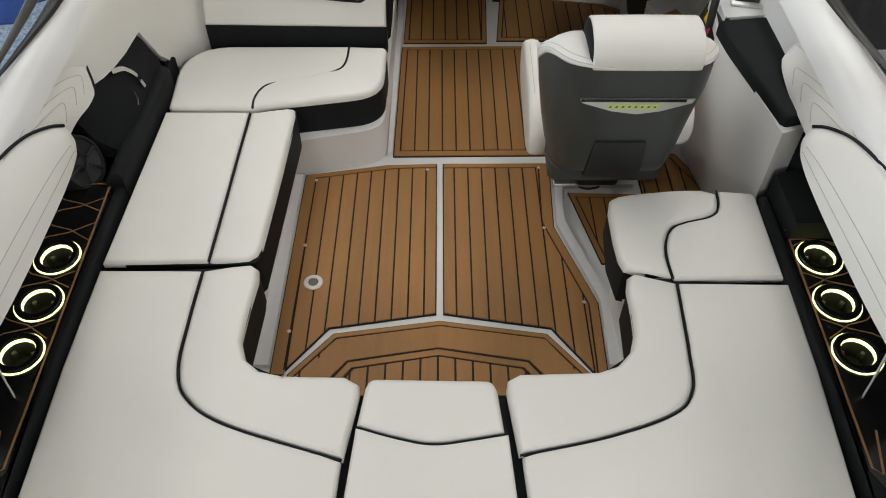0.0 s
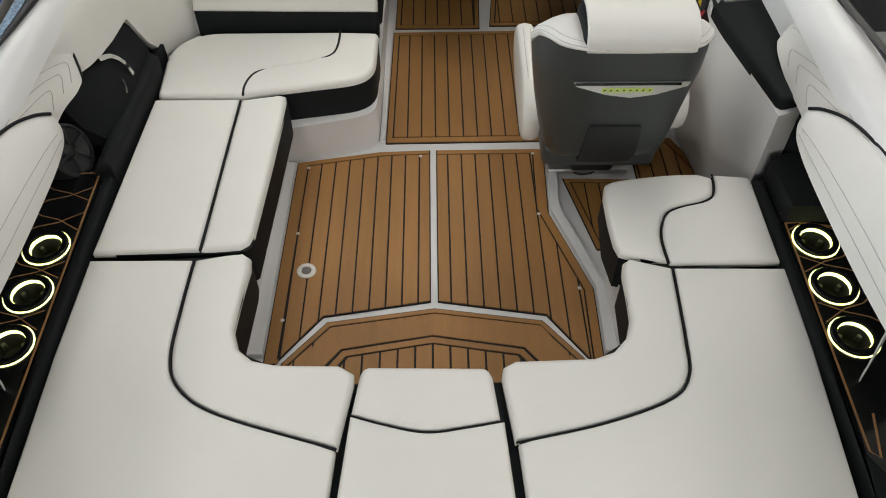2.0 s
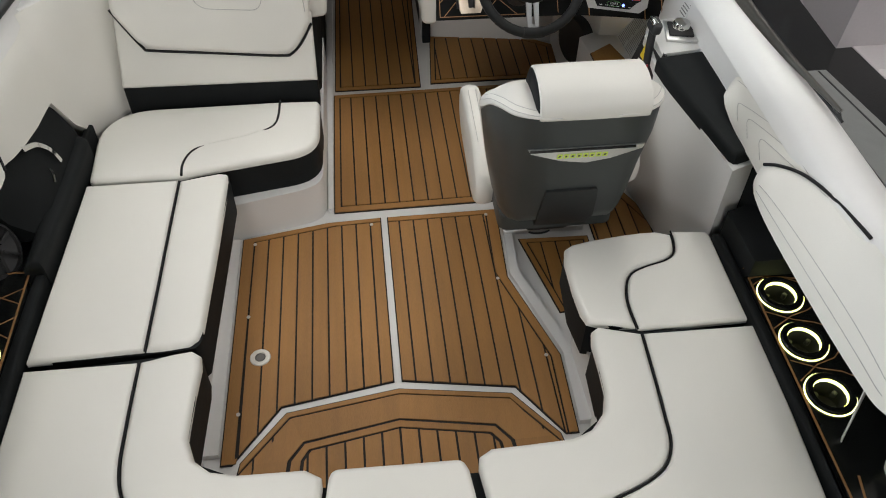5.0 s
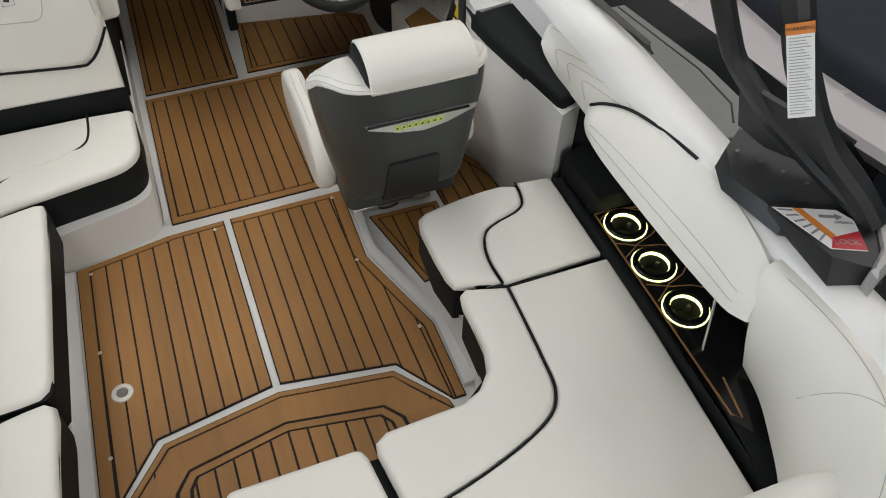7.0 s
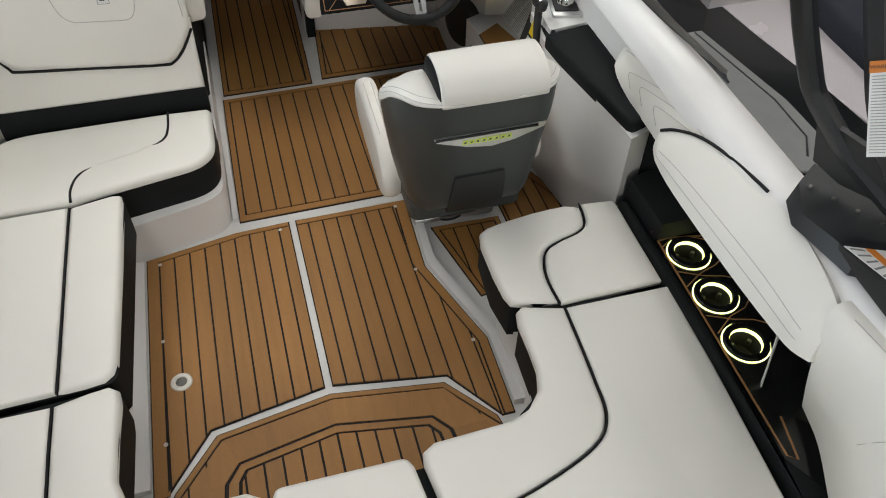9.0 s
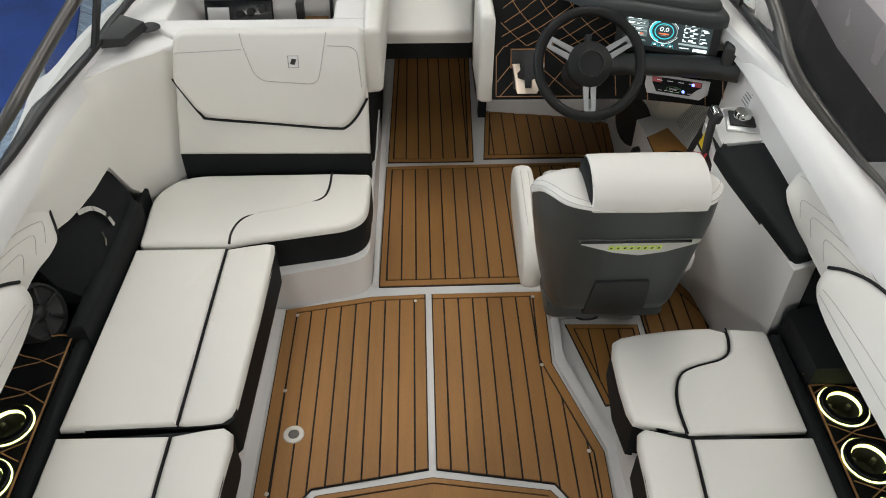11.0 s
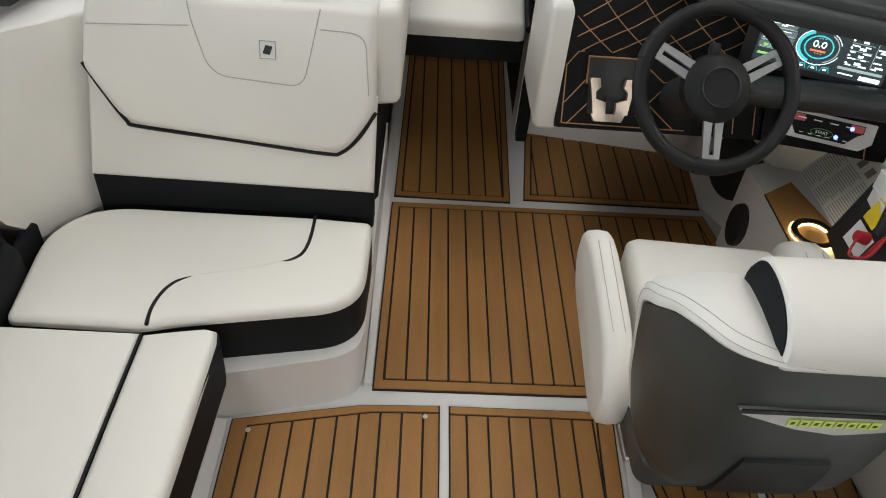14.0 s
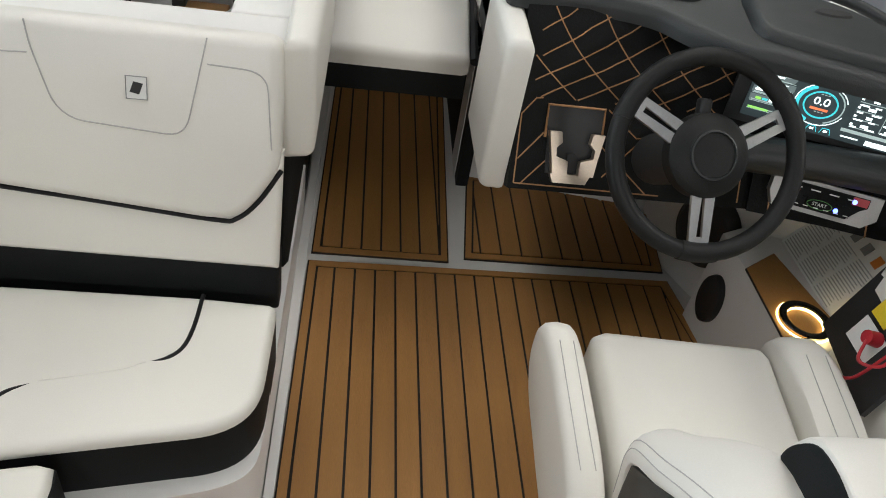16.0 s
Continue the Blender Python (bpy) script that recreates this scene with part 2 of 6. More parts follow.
def tube(pts, r, sides=8, closed=False, bm=None):
    """A round bar along points; r is one number or one for each point."""
    bm = bm or bmesh.new()
    v = [Vector(p) for p in pts]
    n, loops, last = len(v), [], None
    for i, p in enumerate(v):
        t = (v[(i + 1) % n] - v[i - 1]) if closed else v[min(i + 1, n - 1)] - v[max(i - 1, 0)]
        t.normalize()
        up = last if last is not None else (Vector((0, 0, 1)) if abs(t.z) < 0.9 else Vector((1, 0, 0)))
        a = (up - t * up.dot(t)).normalized()
        last = a
        b = t.cross(a)
        ri = r[i] if isinstance(r, (list, tuple)) else r
        loops.append([p + (a * math.cos(2 * math.pi * k / sides) + b * math.sin(2 * math.pi * k / sides)) * ri for k in range(sides)])
    if closed:
        loops.append(loops[0])
    return ring_faces(bm, loops, not closed, not closed)


def ribbon(pts, width, lift=0.0006, up=(0, 0, 1), bm=None, thick=0.0008):
    """A thin flat strip along points lying on a surface whose normal is up."""
    bm = bm or bmesh.new()
    v, upv, loops = [Vector(p) for p in pts], Vector(up).normalized(), []
    for i, p in enumerate(v):
        t = (v[min(i + 1, len(v) - 1)] - v[max(i - 1, 0)]).normalized()
        s = t.cross(upv).normalized() * width / 2
        lo, hi = upv * (lift - thick), upv * lift
        loops.append([p - s + lo, p + s + lo, p + s + hi, p - s + hi])
    return ring_faces(bm, loops)


def box(c, s, r=0.0, m=None, seg=3, bm=None):
    """A box with rounded edges, centred at c, turned by m."""
    b = bmesh.new()
    bmesh.ops.create_cube(b, size=1)
    bmesh.ops.scale(b, vec=s, verts=b.verts)
    if r > 0:
        bmesh.ops.bevel(b, geom=list(b.edges), offset=min(r, min(s) * 0.49), segments=seg, profile=0.5, affect="EDGES")
    bmesh.ops.transform(b, matrix=Matrix.Translation(c) @ (m or Matrix()), verts=b.verts)
    if bm is None:
        return b
    me = bpy.data.meshes.new("t")
    b.to_mesh(me)
    b.free()
    bm.from_mesh(me)
    bpy.data.meshes.remove(me)
    return bm


def lathe(profile, seg=32, m=None):
    """A turned body from (radius, height) points, about z, then placed by m."""
    bm = bmesh.new()
    loops = [[(r * math.cos(2 * math.pi * k / seg), r * math.sin(2 * math.pi * k / seg), z) for k in range(seg)] for r, z in profile]
    ring_faces(bm, loops, False, False)
    if m is not None:
        bmesh.ops.transform(bm, matrix=m, verts=bm.verts)
    return bm


def loft(sections, caps=True, closed=True):
    return ring_faces(bmesh.new(), sections, caps, caps, closed)


def plate(pts, thick, bm=None):
    """A flat plate from coplanar 3D points, thickened backwards along its normal."""
    bm = bm or bmesh.new()
    v = [Vector(p) for p in pts]
    n = (v[1] - v[0]).cross(v[2] - v[1]).normalized() * thick
    return ring_faces(bm, [[p for p in v], [p - n for p in v]])


def basis(o, right, up):
    """A frame on a tilted surface: x along right, y along up, z out of it."""
    x = Vector(right).normalized()
    z = x.cross(Vector(up)).normalized()
    y = z.cross(x)
    return Matrix.Translation(o) @ Matrix((x, y, z)).transposed().to_4x4()


def on(m, pts, z=0.0):
    return [m @ Vector((p[0], p[1], z)) for p in pts]


def mirror(poly):
    return [(-p[0], *p[1:]) for p in poly]


def clip(poly, axis, lo, hi):
    for sign, lim in ((1, lo), (-1, -hi)):
        out = []
        for i in range(len(poly)):
            p, q = poly[i - 1], poly[i]
            a, b = sign * p[axis] - lim, sign * q[axis] - lim
            if (a >= 0) != (b >= 0):
                t = a / (a - b)
                out.append((p[0] + (q[0] - p[0]) * t, p[1] + (q[1] - p[1]) * t))
            if b >= 0:
                out.append(q)
        poly = out
        if len(poly) < 3:
            return []
    return poly


def area(poly):
    return abs(sum(p[0] * q[1] - q[0] * p[1] for p, q in zip(poly, poly[1:] + poly[:1]))) / 2


# ---- showroom ----
GZ = -0.95
bm = bmesh.new()
bmesh.ops.create_grid(bm, x_segments=1, y_segments=1, size=14)
bmesh.ops.translate(bm, vec=(0, 2, GZ), verts=bm.verts)
solid("floor", bm, CARPET, "blue-grey speckled showroom carpet under the boats", "floor", kind="structure")
for nm, c, s, mt in (("wall_north", (0, 16.1, 1.6), (28, 0.2, 5.2), WALLP), ("wall_south", (0, -12.1, 1.6), (28, 0.2, 5.2), WALLP),
                     ("wall_west", (-14.1, 2, 1.6), (0.2, 28, 5.2), WALLP), ("wall_east", (14.1, 2, 1.6), (0.2, 28, 5.2), DARKHALL)):
    solid(nm, box(c, s), mt, "plain showroom wall standing behind the boats", "wall", kind="structure")
for wy in (-3.0, 2.0, 7.0):
    t = thing("window_1" if wy < 0 else ("window_2" if wy < 5 else "window_3"), (-14.0, wy, 0.6), "tall bright showroom window in a white frame", "window", kind="structure")
    for dy in (-1.85, 0.0, 1.85):
        part("window_frame", box((-13.97, wy + dy, 1.9), (0.06, 0.08, 2.7), 0.01), GEL, t)
    for dz in (-1.32, 1.32):
        part("window_frame", box((-13.97, wy, 1.9 + dz), (0.06, 3.8, 0.08), 0.01), GEL, t)
    part("pane", box((-13.985, wy, 1.9), (0.01, 3.6, 2.56)), SKYGLOW, t, "bright daylit pane")
solid("ceiling", box((0, 2, 4.3), (28, 28, 0.2)), WALLP, "plain pale showroom ceiling, unseen, with added lamp panels", "ceiling", kind="structure")
# Unseen fixtures made up to go with the added overhead lamps.
for lx, ly in ADDED_LAMPS:
    t = thing("added_ceiling_light", (lx, ly, 4.2), "unseen long white ceiling light panel, added to brighten the boat", "light", "ceiling lights")
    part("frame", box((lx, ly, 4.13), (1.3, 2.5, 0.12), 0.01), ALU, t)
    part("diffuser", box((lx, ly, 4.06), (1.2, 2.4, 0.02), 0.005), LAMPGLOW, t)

# ---- hull, liner and cockpit floor ----
hull = thing("boat_hull", (0, 0, GZ), "white gelcoat boat hull with open cockpit liner", "boat", kind="structure")
HALF = [(1.0, -2.4), (1.22, -1.4), (1.27, -0.4), (1.27, 0.6), (1.22, 1.3), (1.12, 1.9), (0.9, 2.9), (0.45, 3.9), (0.0, 4.3)]
rim = curve_through(HALF, 6)
full = rim[:-1] + [(-x + 0.06 * min(1.0, max(0.0, y * 2.0)), y) for x, y in reversed(rim)]
part("hull_shell", ring_faces(bmesh.new(), [[(x * 0.6, y * 0.9, -0.75) for x, y in full], [(x * 0.98, y, -0.25) for x, y in full], [(x * 1.03, y, 0.25) for x, y in full],
                                            [(x * 1.03, y, 0.62) for x, y in full], [(x * 1.0, y, 0.66) for x, y in full]], True, False), GEL, hull)
part("cockpit_floor", box((0, 0.9, -0.03), (2.2, 4.2, 0.044)), GELM, hull, "textured off-white gelcoat floor")

for side, sgn in (("port", -1), ("starboard", 1)):
    # gunwale: rounded moulding along the side
    sec = [(1.10, 0.66), (1.115, 0.70), (1.145, 0.722), (1.19, 0.735), (1.225, 0.73), (1.262, 0.70), (1.275, 0.64), (1.20, 0.62)]
    loops = []
    for y in np.linspace(-2.2, 1.75, 28):
        k = 0.0 if y < 0.9 else (y - 0.9) ** 2 * 0.16
        a = 0.0 if y > -0.6 else (y + 0.6) ** 2 * 0.12
        rise = max(0.0, y + 0.3) * 0.03
        slim = 0.45 * min(1.0, max(0.0, y * 2.0)) if sgn < 0 else 0.0
        loops.append([(sgn * (x - k - a - slim * max(0.0, x - 1.13)), y, z + rise) for x, z in sec])
    part("gunwale_" + side, loft(loops), GEL, hull)
    part("side_liner_" + side, box((sgn * 1.225, -0.05, 0.32), (0.03, 2.4, 0.66), 0.005), BLACKV, hull, "black side lining under the coaming")

# seat bases
part("seat_base", prism([(-0.543, 0.665), (-0.572, -0.20), (-0.52, -0.36), (-0.40, -0.45), (0.40, -0.45), (0.50, -0.36), (0.563, -0.19), (0.557, 0.04), (0.60, 0.225),
                         (1.215, 0.225), (1.215, -1.6), (-1.215, -1.6), (-1.215, 0.665)], -0.01, 0.158), GELM, hull, "white moulded seat base")
part("lounge_base", prism(rounded([(-0.545, 0.672), (-0.26, 0.742), (-0.207, 0.785), (-0.200, 1.56), (-0.200, 1.75), (-1.2, 1.75), (-1.2, 0.672)], [0, 0.05, 0.05, 0, 0, 0, 0]), -0.01, 0.16), GELM, hull)
part("port_toe_rail", prism([(-0.517, 0.66), (-0.545, 0.662), (-0.575, -0.2), (-0.524, -0.2)], -0.01, 0.012), GELM, hull)
part("lounge_toe_rail", prism([(-0.183, 0.79), (-0.203, 0.79), (-0.196, 2.5), (-0.166, 2.5)], -0.01, 0.01), GELM, hull)
part("starboard_toe_rail", prism([(0.440, 0.745), (0.470, 0.745), (0.452, 0.42), (0.560, 0.06), (0.567, -0.2), (0.525, -0.2), (0.531, 0.05), (0.421, 0.40)], -0.01, 0.014), GELM, hull)
# console wall beside the helm seat, with the step into the footwell
part("helm_side_wall", prism([(0.985, 1.03), (0.958, 0.80), (0.975, 0.70), (1.022, 0.27), (1.10, 0.30), (1.22, 0.35), (1.22, 1.03)], -0.01, 0.535), GEL, hull, "white gelcoat side wall of the helm")
part("footwell_side", prism([(0.872, 1.42), (0.925, 0.98), (1.22, 0.98), (1.22, 1.45), (0.96, 1.46)], -0.01, 0.30), GEL, hull, "white gelcoat footwell ledge")
part("footwell_corner", prism([(0.868, 1.62), (0.955, 1.43), (1.14, 1.40), (1.14, 1.72), (0.88, 1.90)], -0.01, 0.46), GEL, hull, "white gelcoat corner below the dash")
part("footwell_wall", box((1.102, 1.30, 0.372), (0.02, 0.75, 0.36), 0, Matrix.Rotation(radians(35.7), 4, "Y")), GEL, hull)

# ---- cushions ----
CT = 0.305


def piping(parent, pts, z, r=0.0028):
    part("piping", tube([(x, y, z) for x, y in pts], r, 6), PIPING, parent, "black piping")


def cushion(loc, label, pads, seams, skirt, group="cockpit seat cushions", top=CT, names=("seat_pad", "bolster")):
    t = thing("seat_cushion", (*loc, 0.18), label, "cushion", group)
    part("skirt", prism(draw_in(tidy(ccw(skirt), 0.005), 0.001), 0.145, top - 0.016), BLACKV, t, "black vinyl side band")
    for i, (poly, r, puff) in enumerate(pads):
        part(names[min(i, len(names) - 1)], pad(poly, top - 0.026, top - puff, min(r, 0.018), 6, puff), WHITE, t)
    for s in seams:
        piping(t, s, top - 0.007)
    return t


# port aft corner cushion
S1 = curve_through([(-0.687, -0.066), (-0.689, -0.24), (-0.683, -0.40), (-0.640, -0.492), (-0.524, -0.567), (-0.233, -0.660)], 6)
outer = rounded([(-0.984, -0.066), (-0.984, -0.4), (-0.965, -0.95), (-0.92, -1.25), (-0.27, -1.25), (-0.236, -0.667)], [0, 0, 0, 0.1, 0.02, 0])
pA = outer + [(x - 0.0018, y - 0.0018) for x, y in reversed(S1)]
inner = [(-0.203, -0.475), (-0.205, -0.448), (-0.244, -0.424), (-0.405, -0.420), (-0.470, -0.405), (-0.512, -0.370), (-0.532, -0.313), (-0.528, -0.20), (-0.520, -0.10), (-0.526, -0.058), (-0.550, -0.040), (-0.600, -0.046)]
pB = [(x + 0.0018, y + 0.0018) for x, y in S1] + inner
cushion((-0.6, -0.5), "white vinyl corner seat cushion with black piping on its base", [(pA, 0.010, 0.004), (pB, 0.018, 0.006)], [S1],
        outer + [(-0.203, -0.475), (-0.244, -0.430), (-0.405, -0.426), (-0.512, -0.376), (-0.532, -0.313), (-0.523, -0.10), (-0.527, -0.055), (-0.550, -0.042)])
# starboard aft corner cushion
S2 = curve_through([(0.684, -0.112), (0.676, -0.24), (0.667, -0.36), (0.652, -0.465), (0.590, -0.535), (0.419, -0.598), (0.195, -0.648)], 6)
outer2 = rounded([(0.205, -0.655), (0.235, -1.25), (0.90, -1.25), (0.952, -0.95), (0.992, -0.4), (1.003, -0.118)], [0, 0.02, 0.1, 0, 0, 0])
pA2 = outer2 + [(x + 0.0018, y - 0.0018) for x, y in S2]
inner2 = [(0.600, -0.085), (0.566, -0.074), (0.545, -0.088), (0.535, -0.13), (0.534, -0.22), (0.530, -0.29), (0.512, -0.345), (0.470, -0.390), (0.417, -0.410), (0.210, -0.416), (0.178, -0.435), (0.172, -0.465)]
pB2 = [(x - 0.0018, y + 0.0018) for x, y in reversed(S2)] + inner2
cushion((0.6, -0.5), "white vinyl corner seat cushion with black piping beside the cup holders", [(pA2, 0.010, 0.004), (pB2, 0.018, 0.006)], [S2],
        outer2 + [(0.566, -0.08), (0.538, -0.13), (0.530, -0.29), (0.512, -0.35), (0.417, -0.416), (0.210, -0.422), (0.176, -0.465)])
# aft walk-through cushion
S3 = curve_through([(-0.206, -0.571), (-0.11, -0.600), (-0.018, -0.618), (0.075, -0.607), (0.171, -0.590)], 6)
m1 = rounded([(-0.190, -0.455), (-0.180, -0.430), (0.137, -0.436), (0.150, -0.465)], [0, 0.02, 0.02, 0]) + [(x, y + 0.0018) for x, y in reversed(S3)]
m2 = [(x, y - 0.0018) for x, y in S3] + [(0.215, -1.25), (-0.262, -1.25)]
cushion((0, -0.6), "white vinyl walk-through cushion between the two corner seats", [(m2, 0.010, 0.004), (m1, 0.024, 0.005)], [S3],
        [(-0.190, -0.455), (-0.180, -0.440), (0.137, -0.445), (0.150, -0.465), (0.171, -0.590), (0.215, -1.25), (-0.262, -1.25), (-0.206, -0.571)])
solid("gap_lining", prism([(-0.30, -0.46), (0.25, -0.46), (0.25, -1.3), (-0.30, -1.3)], 0.186, 0.262), BLACKV, "black lining in the gaps between aft cushions", "lining", kind="structure")
# port side cushion
S4 = curve_through([(-0.670, 0.668), (-0.673, 0.45), (-0.675, 0.2), (-0.678, -0.030)], 6)
pC = [(-0.968, 0.668), (-0.984, -0.038)] + [(x - 0.0018, y) for x, y in reversed(S4)]
pD = [(x + 0.0018, y) for x, y in S4] + [(-0.655, -0.032), (-0.61, -0.030), (-0.560, -0.024), (-0.537, -0.004), (-0.528, 0.03), (-0.515, 0.35), (-0.507, 0.655), (-0.513, 0.688), (-0.540, 0.694), (-0.60, 0.683)]
cushion((-0.75, 0.3), "white vinyl side seat cushion with rolled front edge", [(pC, 0.010, 0.004), (pD, 0.018, 0.006)], [S4],
        [(-0.968, 0.668), (-0.984, -0.038), (-0.60, -0.034), (-0.545, -0.028), (-0.530, -0.010), (-0.505, 0.66), (-0.51, 0.688), (-0.67, 0.668)])
# port lounge cushion
lo = rounded([(-0.966, 0.690), (-0.680, 0.686), (-0.610, 0.706), (-0.53, 0.722), (-0.262, 0.772), (-0.206, 0.835), (-0.203, 1.074), (-0.36, 1.082), (-0.89, 1.080), (-0.985, 0.97)],
             [0.02, 0.02, 0.02, 0.05, 0.06, 0.06, 0.02, 0.02, 0.1, 0.08])
t = cushion((-0.6, 0.9), "white vinyl lounge cushion with curved black piping and black sides", [(lo, 0.024, 0.005)], [], lo)
for s in ([(-0.350, 1.083), (-0.352, 1.0), (-0.362, 0.945), (-0.385, 0.917), (-0.42, 0.905)], [(-0.664, 0.690), (-0.666, 0.74), (-0.655, 0.79), (-0.632, 0.825), (-0.59, 0.85)]):
    c = curve_through([(x, y, CT - 0.0015) for x, y in s], 6)
    part("piping", tube(c, [0.0048 if i < len(c) * 0.7 else 0.0048 * max(0.12, (len(c) - i) / len(c) / 0.3) for i in range(len(c))], 6), PIPING, t, "black piping")
c = curve_through([(-0.59, 0.85, CT), (-0.52, 0.868, CT), (-0.46, 0.885, CT), (-0.42, 0.905, CT)], 6)
part("crease", tube([(x, y, z - 0.0008) for x, y, z in c], 0.0022, 6), WHITE, t)
# starboard front cushion
S5 = curve_through([(0.888, 0.272), (0.884, 0.225), (0.868, 0.178), (0.830, 0.150), (0.760, 0.130), (0.712, 0.105), (0.686, 0.055), (0.674, -0.01), (0.676, -0.095)], 6)
pE = [(0.690, -0.098)] + [(0.996, -0.093), (1.004, 0.240), (0.994, 0.256)] + [(x + 0.0018, y - 0.0015) for x, y in S5]
pF = [(x - 0.0018, y + 0.0018) for x, y in reversed(S5)] + [(0.84, 0.276), (0.79, 0.276), (0.726, 0.272), (0.62, 0.258), (0.565, 0.246), (0.540, 0.230), (0.528, 0.18), (0.526, 0.06), (0.530, -0.02), (0.540, -0.055), (0.565, -0.066), (0.610, -0.072), (0.65, -0.085)]
cushion((0.75, 0.1), "white vinyl seat cushion with stepped black piping", [(pE, 0.010, 0.004), (pF, 0.018, 0.006)], [S5],
        [(0.996, -0.093), (1.004, 0.252), (0.89, 0.268), (0.80, 0.272), (0.62, 0.252), (0.540, 0.226), (0.526, 0.06), (0.540, -0.055), (0.65, -0.085)])


# ---- side consoles with lit cup holders ----
def cup_holder(x, y, z, glowmat, r=0.047):
    t = thing("cup_holder", (x, y, z), "black cup holder with a glowing yellow-green ring in the console", "cup holder", "lit cup holders")
    o = Matrix.Translation((x, y, z))
    part("rim", lathe([(r - 0.003, 0.006), (r - 0.002, 0.0105), (r + 0.002, 0.012), (r + 0.012, 0.012), (r + 0.015, 0.0095), (r + 0.013, 0.008), (r - 0.002, 0.006)], 40, o), CARBON, t, "gloss black rim")
    part("light_ring", lathe([(r + 0.0152, 0.0003), (r + 0.0185, 0.0003), (r + 0.0185, 0.0030), (r + 0.0152, 0.0030)], 40, o), glowmat, t, "glowing ring")
    part("inner_light", lathe([(r - 0.0036, 0.006), (r - 0.0036, -0.006), (r - 0.0020, -0.006), (r - 0.0020, 0.006)], 40, o), glowmat, t, "glowing inner ring")
    part("cup", lathe([(r - 0.003, 0.0), (r - 0.004, -0.012), (r - 0.008, -0.06), (0.0, -0.062)], 32, o), RUBBER, t, "black rubber cup")
    for k in range(3):
        a = k * 2.094 + 0.5
        part("grip", box((x + 0.03 * math.cos(a), y + 0.03 * math.sin(a), z - 0.025), (0.012, 0.012, 0.02), 0.003, Matrix.Rotation(a, 4, "Z")), RUBBER, t)
    return t


def console_top(sgn, y1, kz):
    """Console top made of strips between round openings for the cups."""
    made = []
    cuts = [(sgn * (1.096 + (yy + 0.2) * 0.03), yy) for yy in (-0.045, -0.211, -0.379)]
    edges = [y1] + [-0.128, -0.295] + [-0.462]
    for (cx, cy), ya, yb in zip(cuts, edges, edges[1:]):
        x0, x1 = sgn * 1.024, sgn * 1.222
        sq = []
        for k in range(40):
            a = 2 * math.pi * k / 40
            d = Vector((math.cos(a), math.sin(a)))
            s_ = 1e9
            for lim, c, dv in ((max(x0, x1), cx, d.x), (min(x0, x1), cx, d.x), (ya, cy, d.y), (yb, cy, d.y)):
                if abs(dv) > 1e-6 and (lim - c) / dv > 0:
                    s_ = min(s_, (lim - c) / dv)
            sq.append((cx + d.x * s_, cy + d.y * s_, kz))
        hole = [(cx + 0.047 * math.cos(2 * math.pi * k / 40), cy + 0.047 * math.sin(2 * math.pi * k / 40), kz) for k in range(40)]
        made.append(ring_faces(bmesh.new(), [[(x, y, kz - 0.03) for x, y, _ in sq], sq, hole, [(x, y, kz - 0.03) for x, y, _ in hole]], False, False))
    made.append(prism([(sgn * 1.019, -0.462), (sgn * 1.222, -0.462), (sgn * 1.222, -0.80), (sgn * 1.05, -0.80), (sgn * 1.0, -0.705)], 0.19, kz))
    return made


def line_on(parent, pts, z, w=0.005):
    part("copper_line", ribbon([(x, y, z) for x, y in pts], w), COPPER, parent, "copper inlay line")


for sgn, y1, side in ((1, 0.036, "starboard"), (-1, 0.272, "port")):
    KZ = 0.333
    t = thing("side_console", (sgn * 1.1, -0.2, 0.18), "gloss black console with copper web lines and three cup holders", "console", "side consoles")
    for bm in console_top(sgn, y1, KZ):
        part("top_panel", bm, CARBON, t)
    edge = [(sgn * 1.036, y1 - 0.008), (sgn * 1.010, -0.698), (sgn * 1.03, -0.715), (sgn * 1.055, -0.60)]
    line_on(t, edge, KZ, 0.006)
    line_on(t, [(sgn * 1.036, y1 - 0.010), (sgn * 1.075, y1 - 0.006), (sgn * 1.2, y1 - 0.03)], KZ, 0.006)
    rnd = random.Random(4 if sgn > 0 else 9)
    ys = [-0.128, -0.292] + ([0.17, 0.06] if sgn < 0 else [0.03])
    for yy in ys:
        for d in (-1, 1):
            line_on(t, [(sgn * 1.034, yy - d * rnd.uniform(0.025, 0.04)), (sgn * 1.10, yy + d * 0.006), (sgn * 1.155, yy + d * 0.022), (sgn * 1.21, yy + d * rnd.uniform(0.05, 0.075))], KZ, 0.0035)
    part("side_roll", pad(rounded([(sgn * 1.0, 0.225 if sgn > 0 else 0.98), (sgn * 1.032, 0.225 if sgn > 0 else 0.98), (sgn * 1.026, -0.30), (sgn * 1.003, -0.72), (sgn * 0.985, -1.0), (sgn * 0.965, -1.0), (sgn * 0.985, -0.70)], 0.004), 0.187, 0.327, 0.012, 4, 0.001), BLACKV, t, "black padded edge")
    for yy in (-0.045, -0.211, -0.379):
        cup_holder(sgn * (1.096 + (yy + 0.2) * 0.03), yy, KZ, RINGGLOW)
    part("bolster_stay", plate([(sgn * 1.060, -0.500, 0.335), (sgn * 1.052, -0.512, 0.335), (sgn * 1.085, -0.455, 0.46), (sgn * 1.120, -0.415, 0.56), (sgn * 1.128, -0.405, 0.56)], 0.003), GEL, t, "thin white stay blade")
    # aft black corner
    part("aft_corner", prism([(sgn * 1.0, -0.705), (sgn * 1.2, -0.60), (sgn * 1.2, -1.3), (sgn * 0.93, -1.3), (sgn * 0.965, -0.95)], 0.187, 0.331), BLACKV, t)


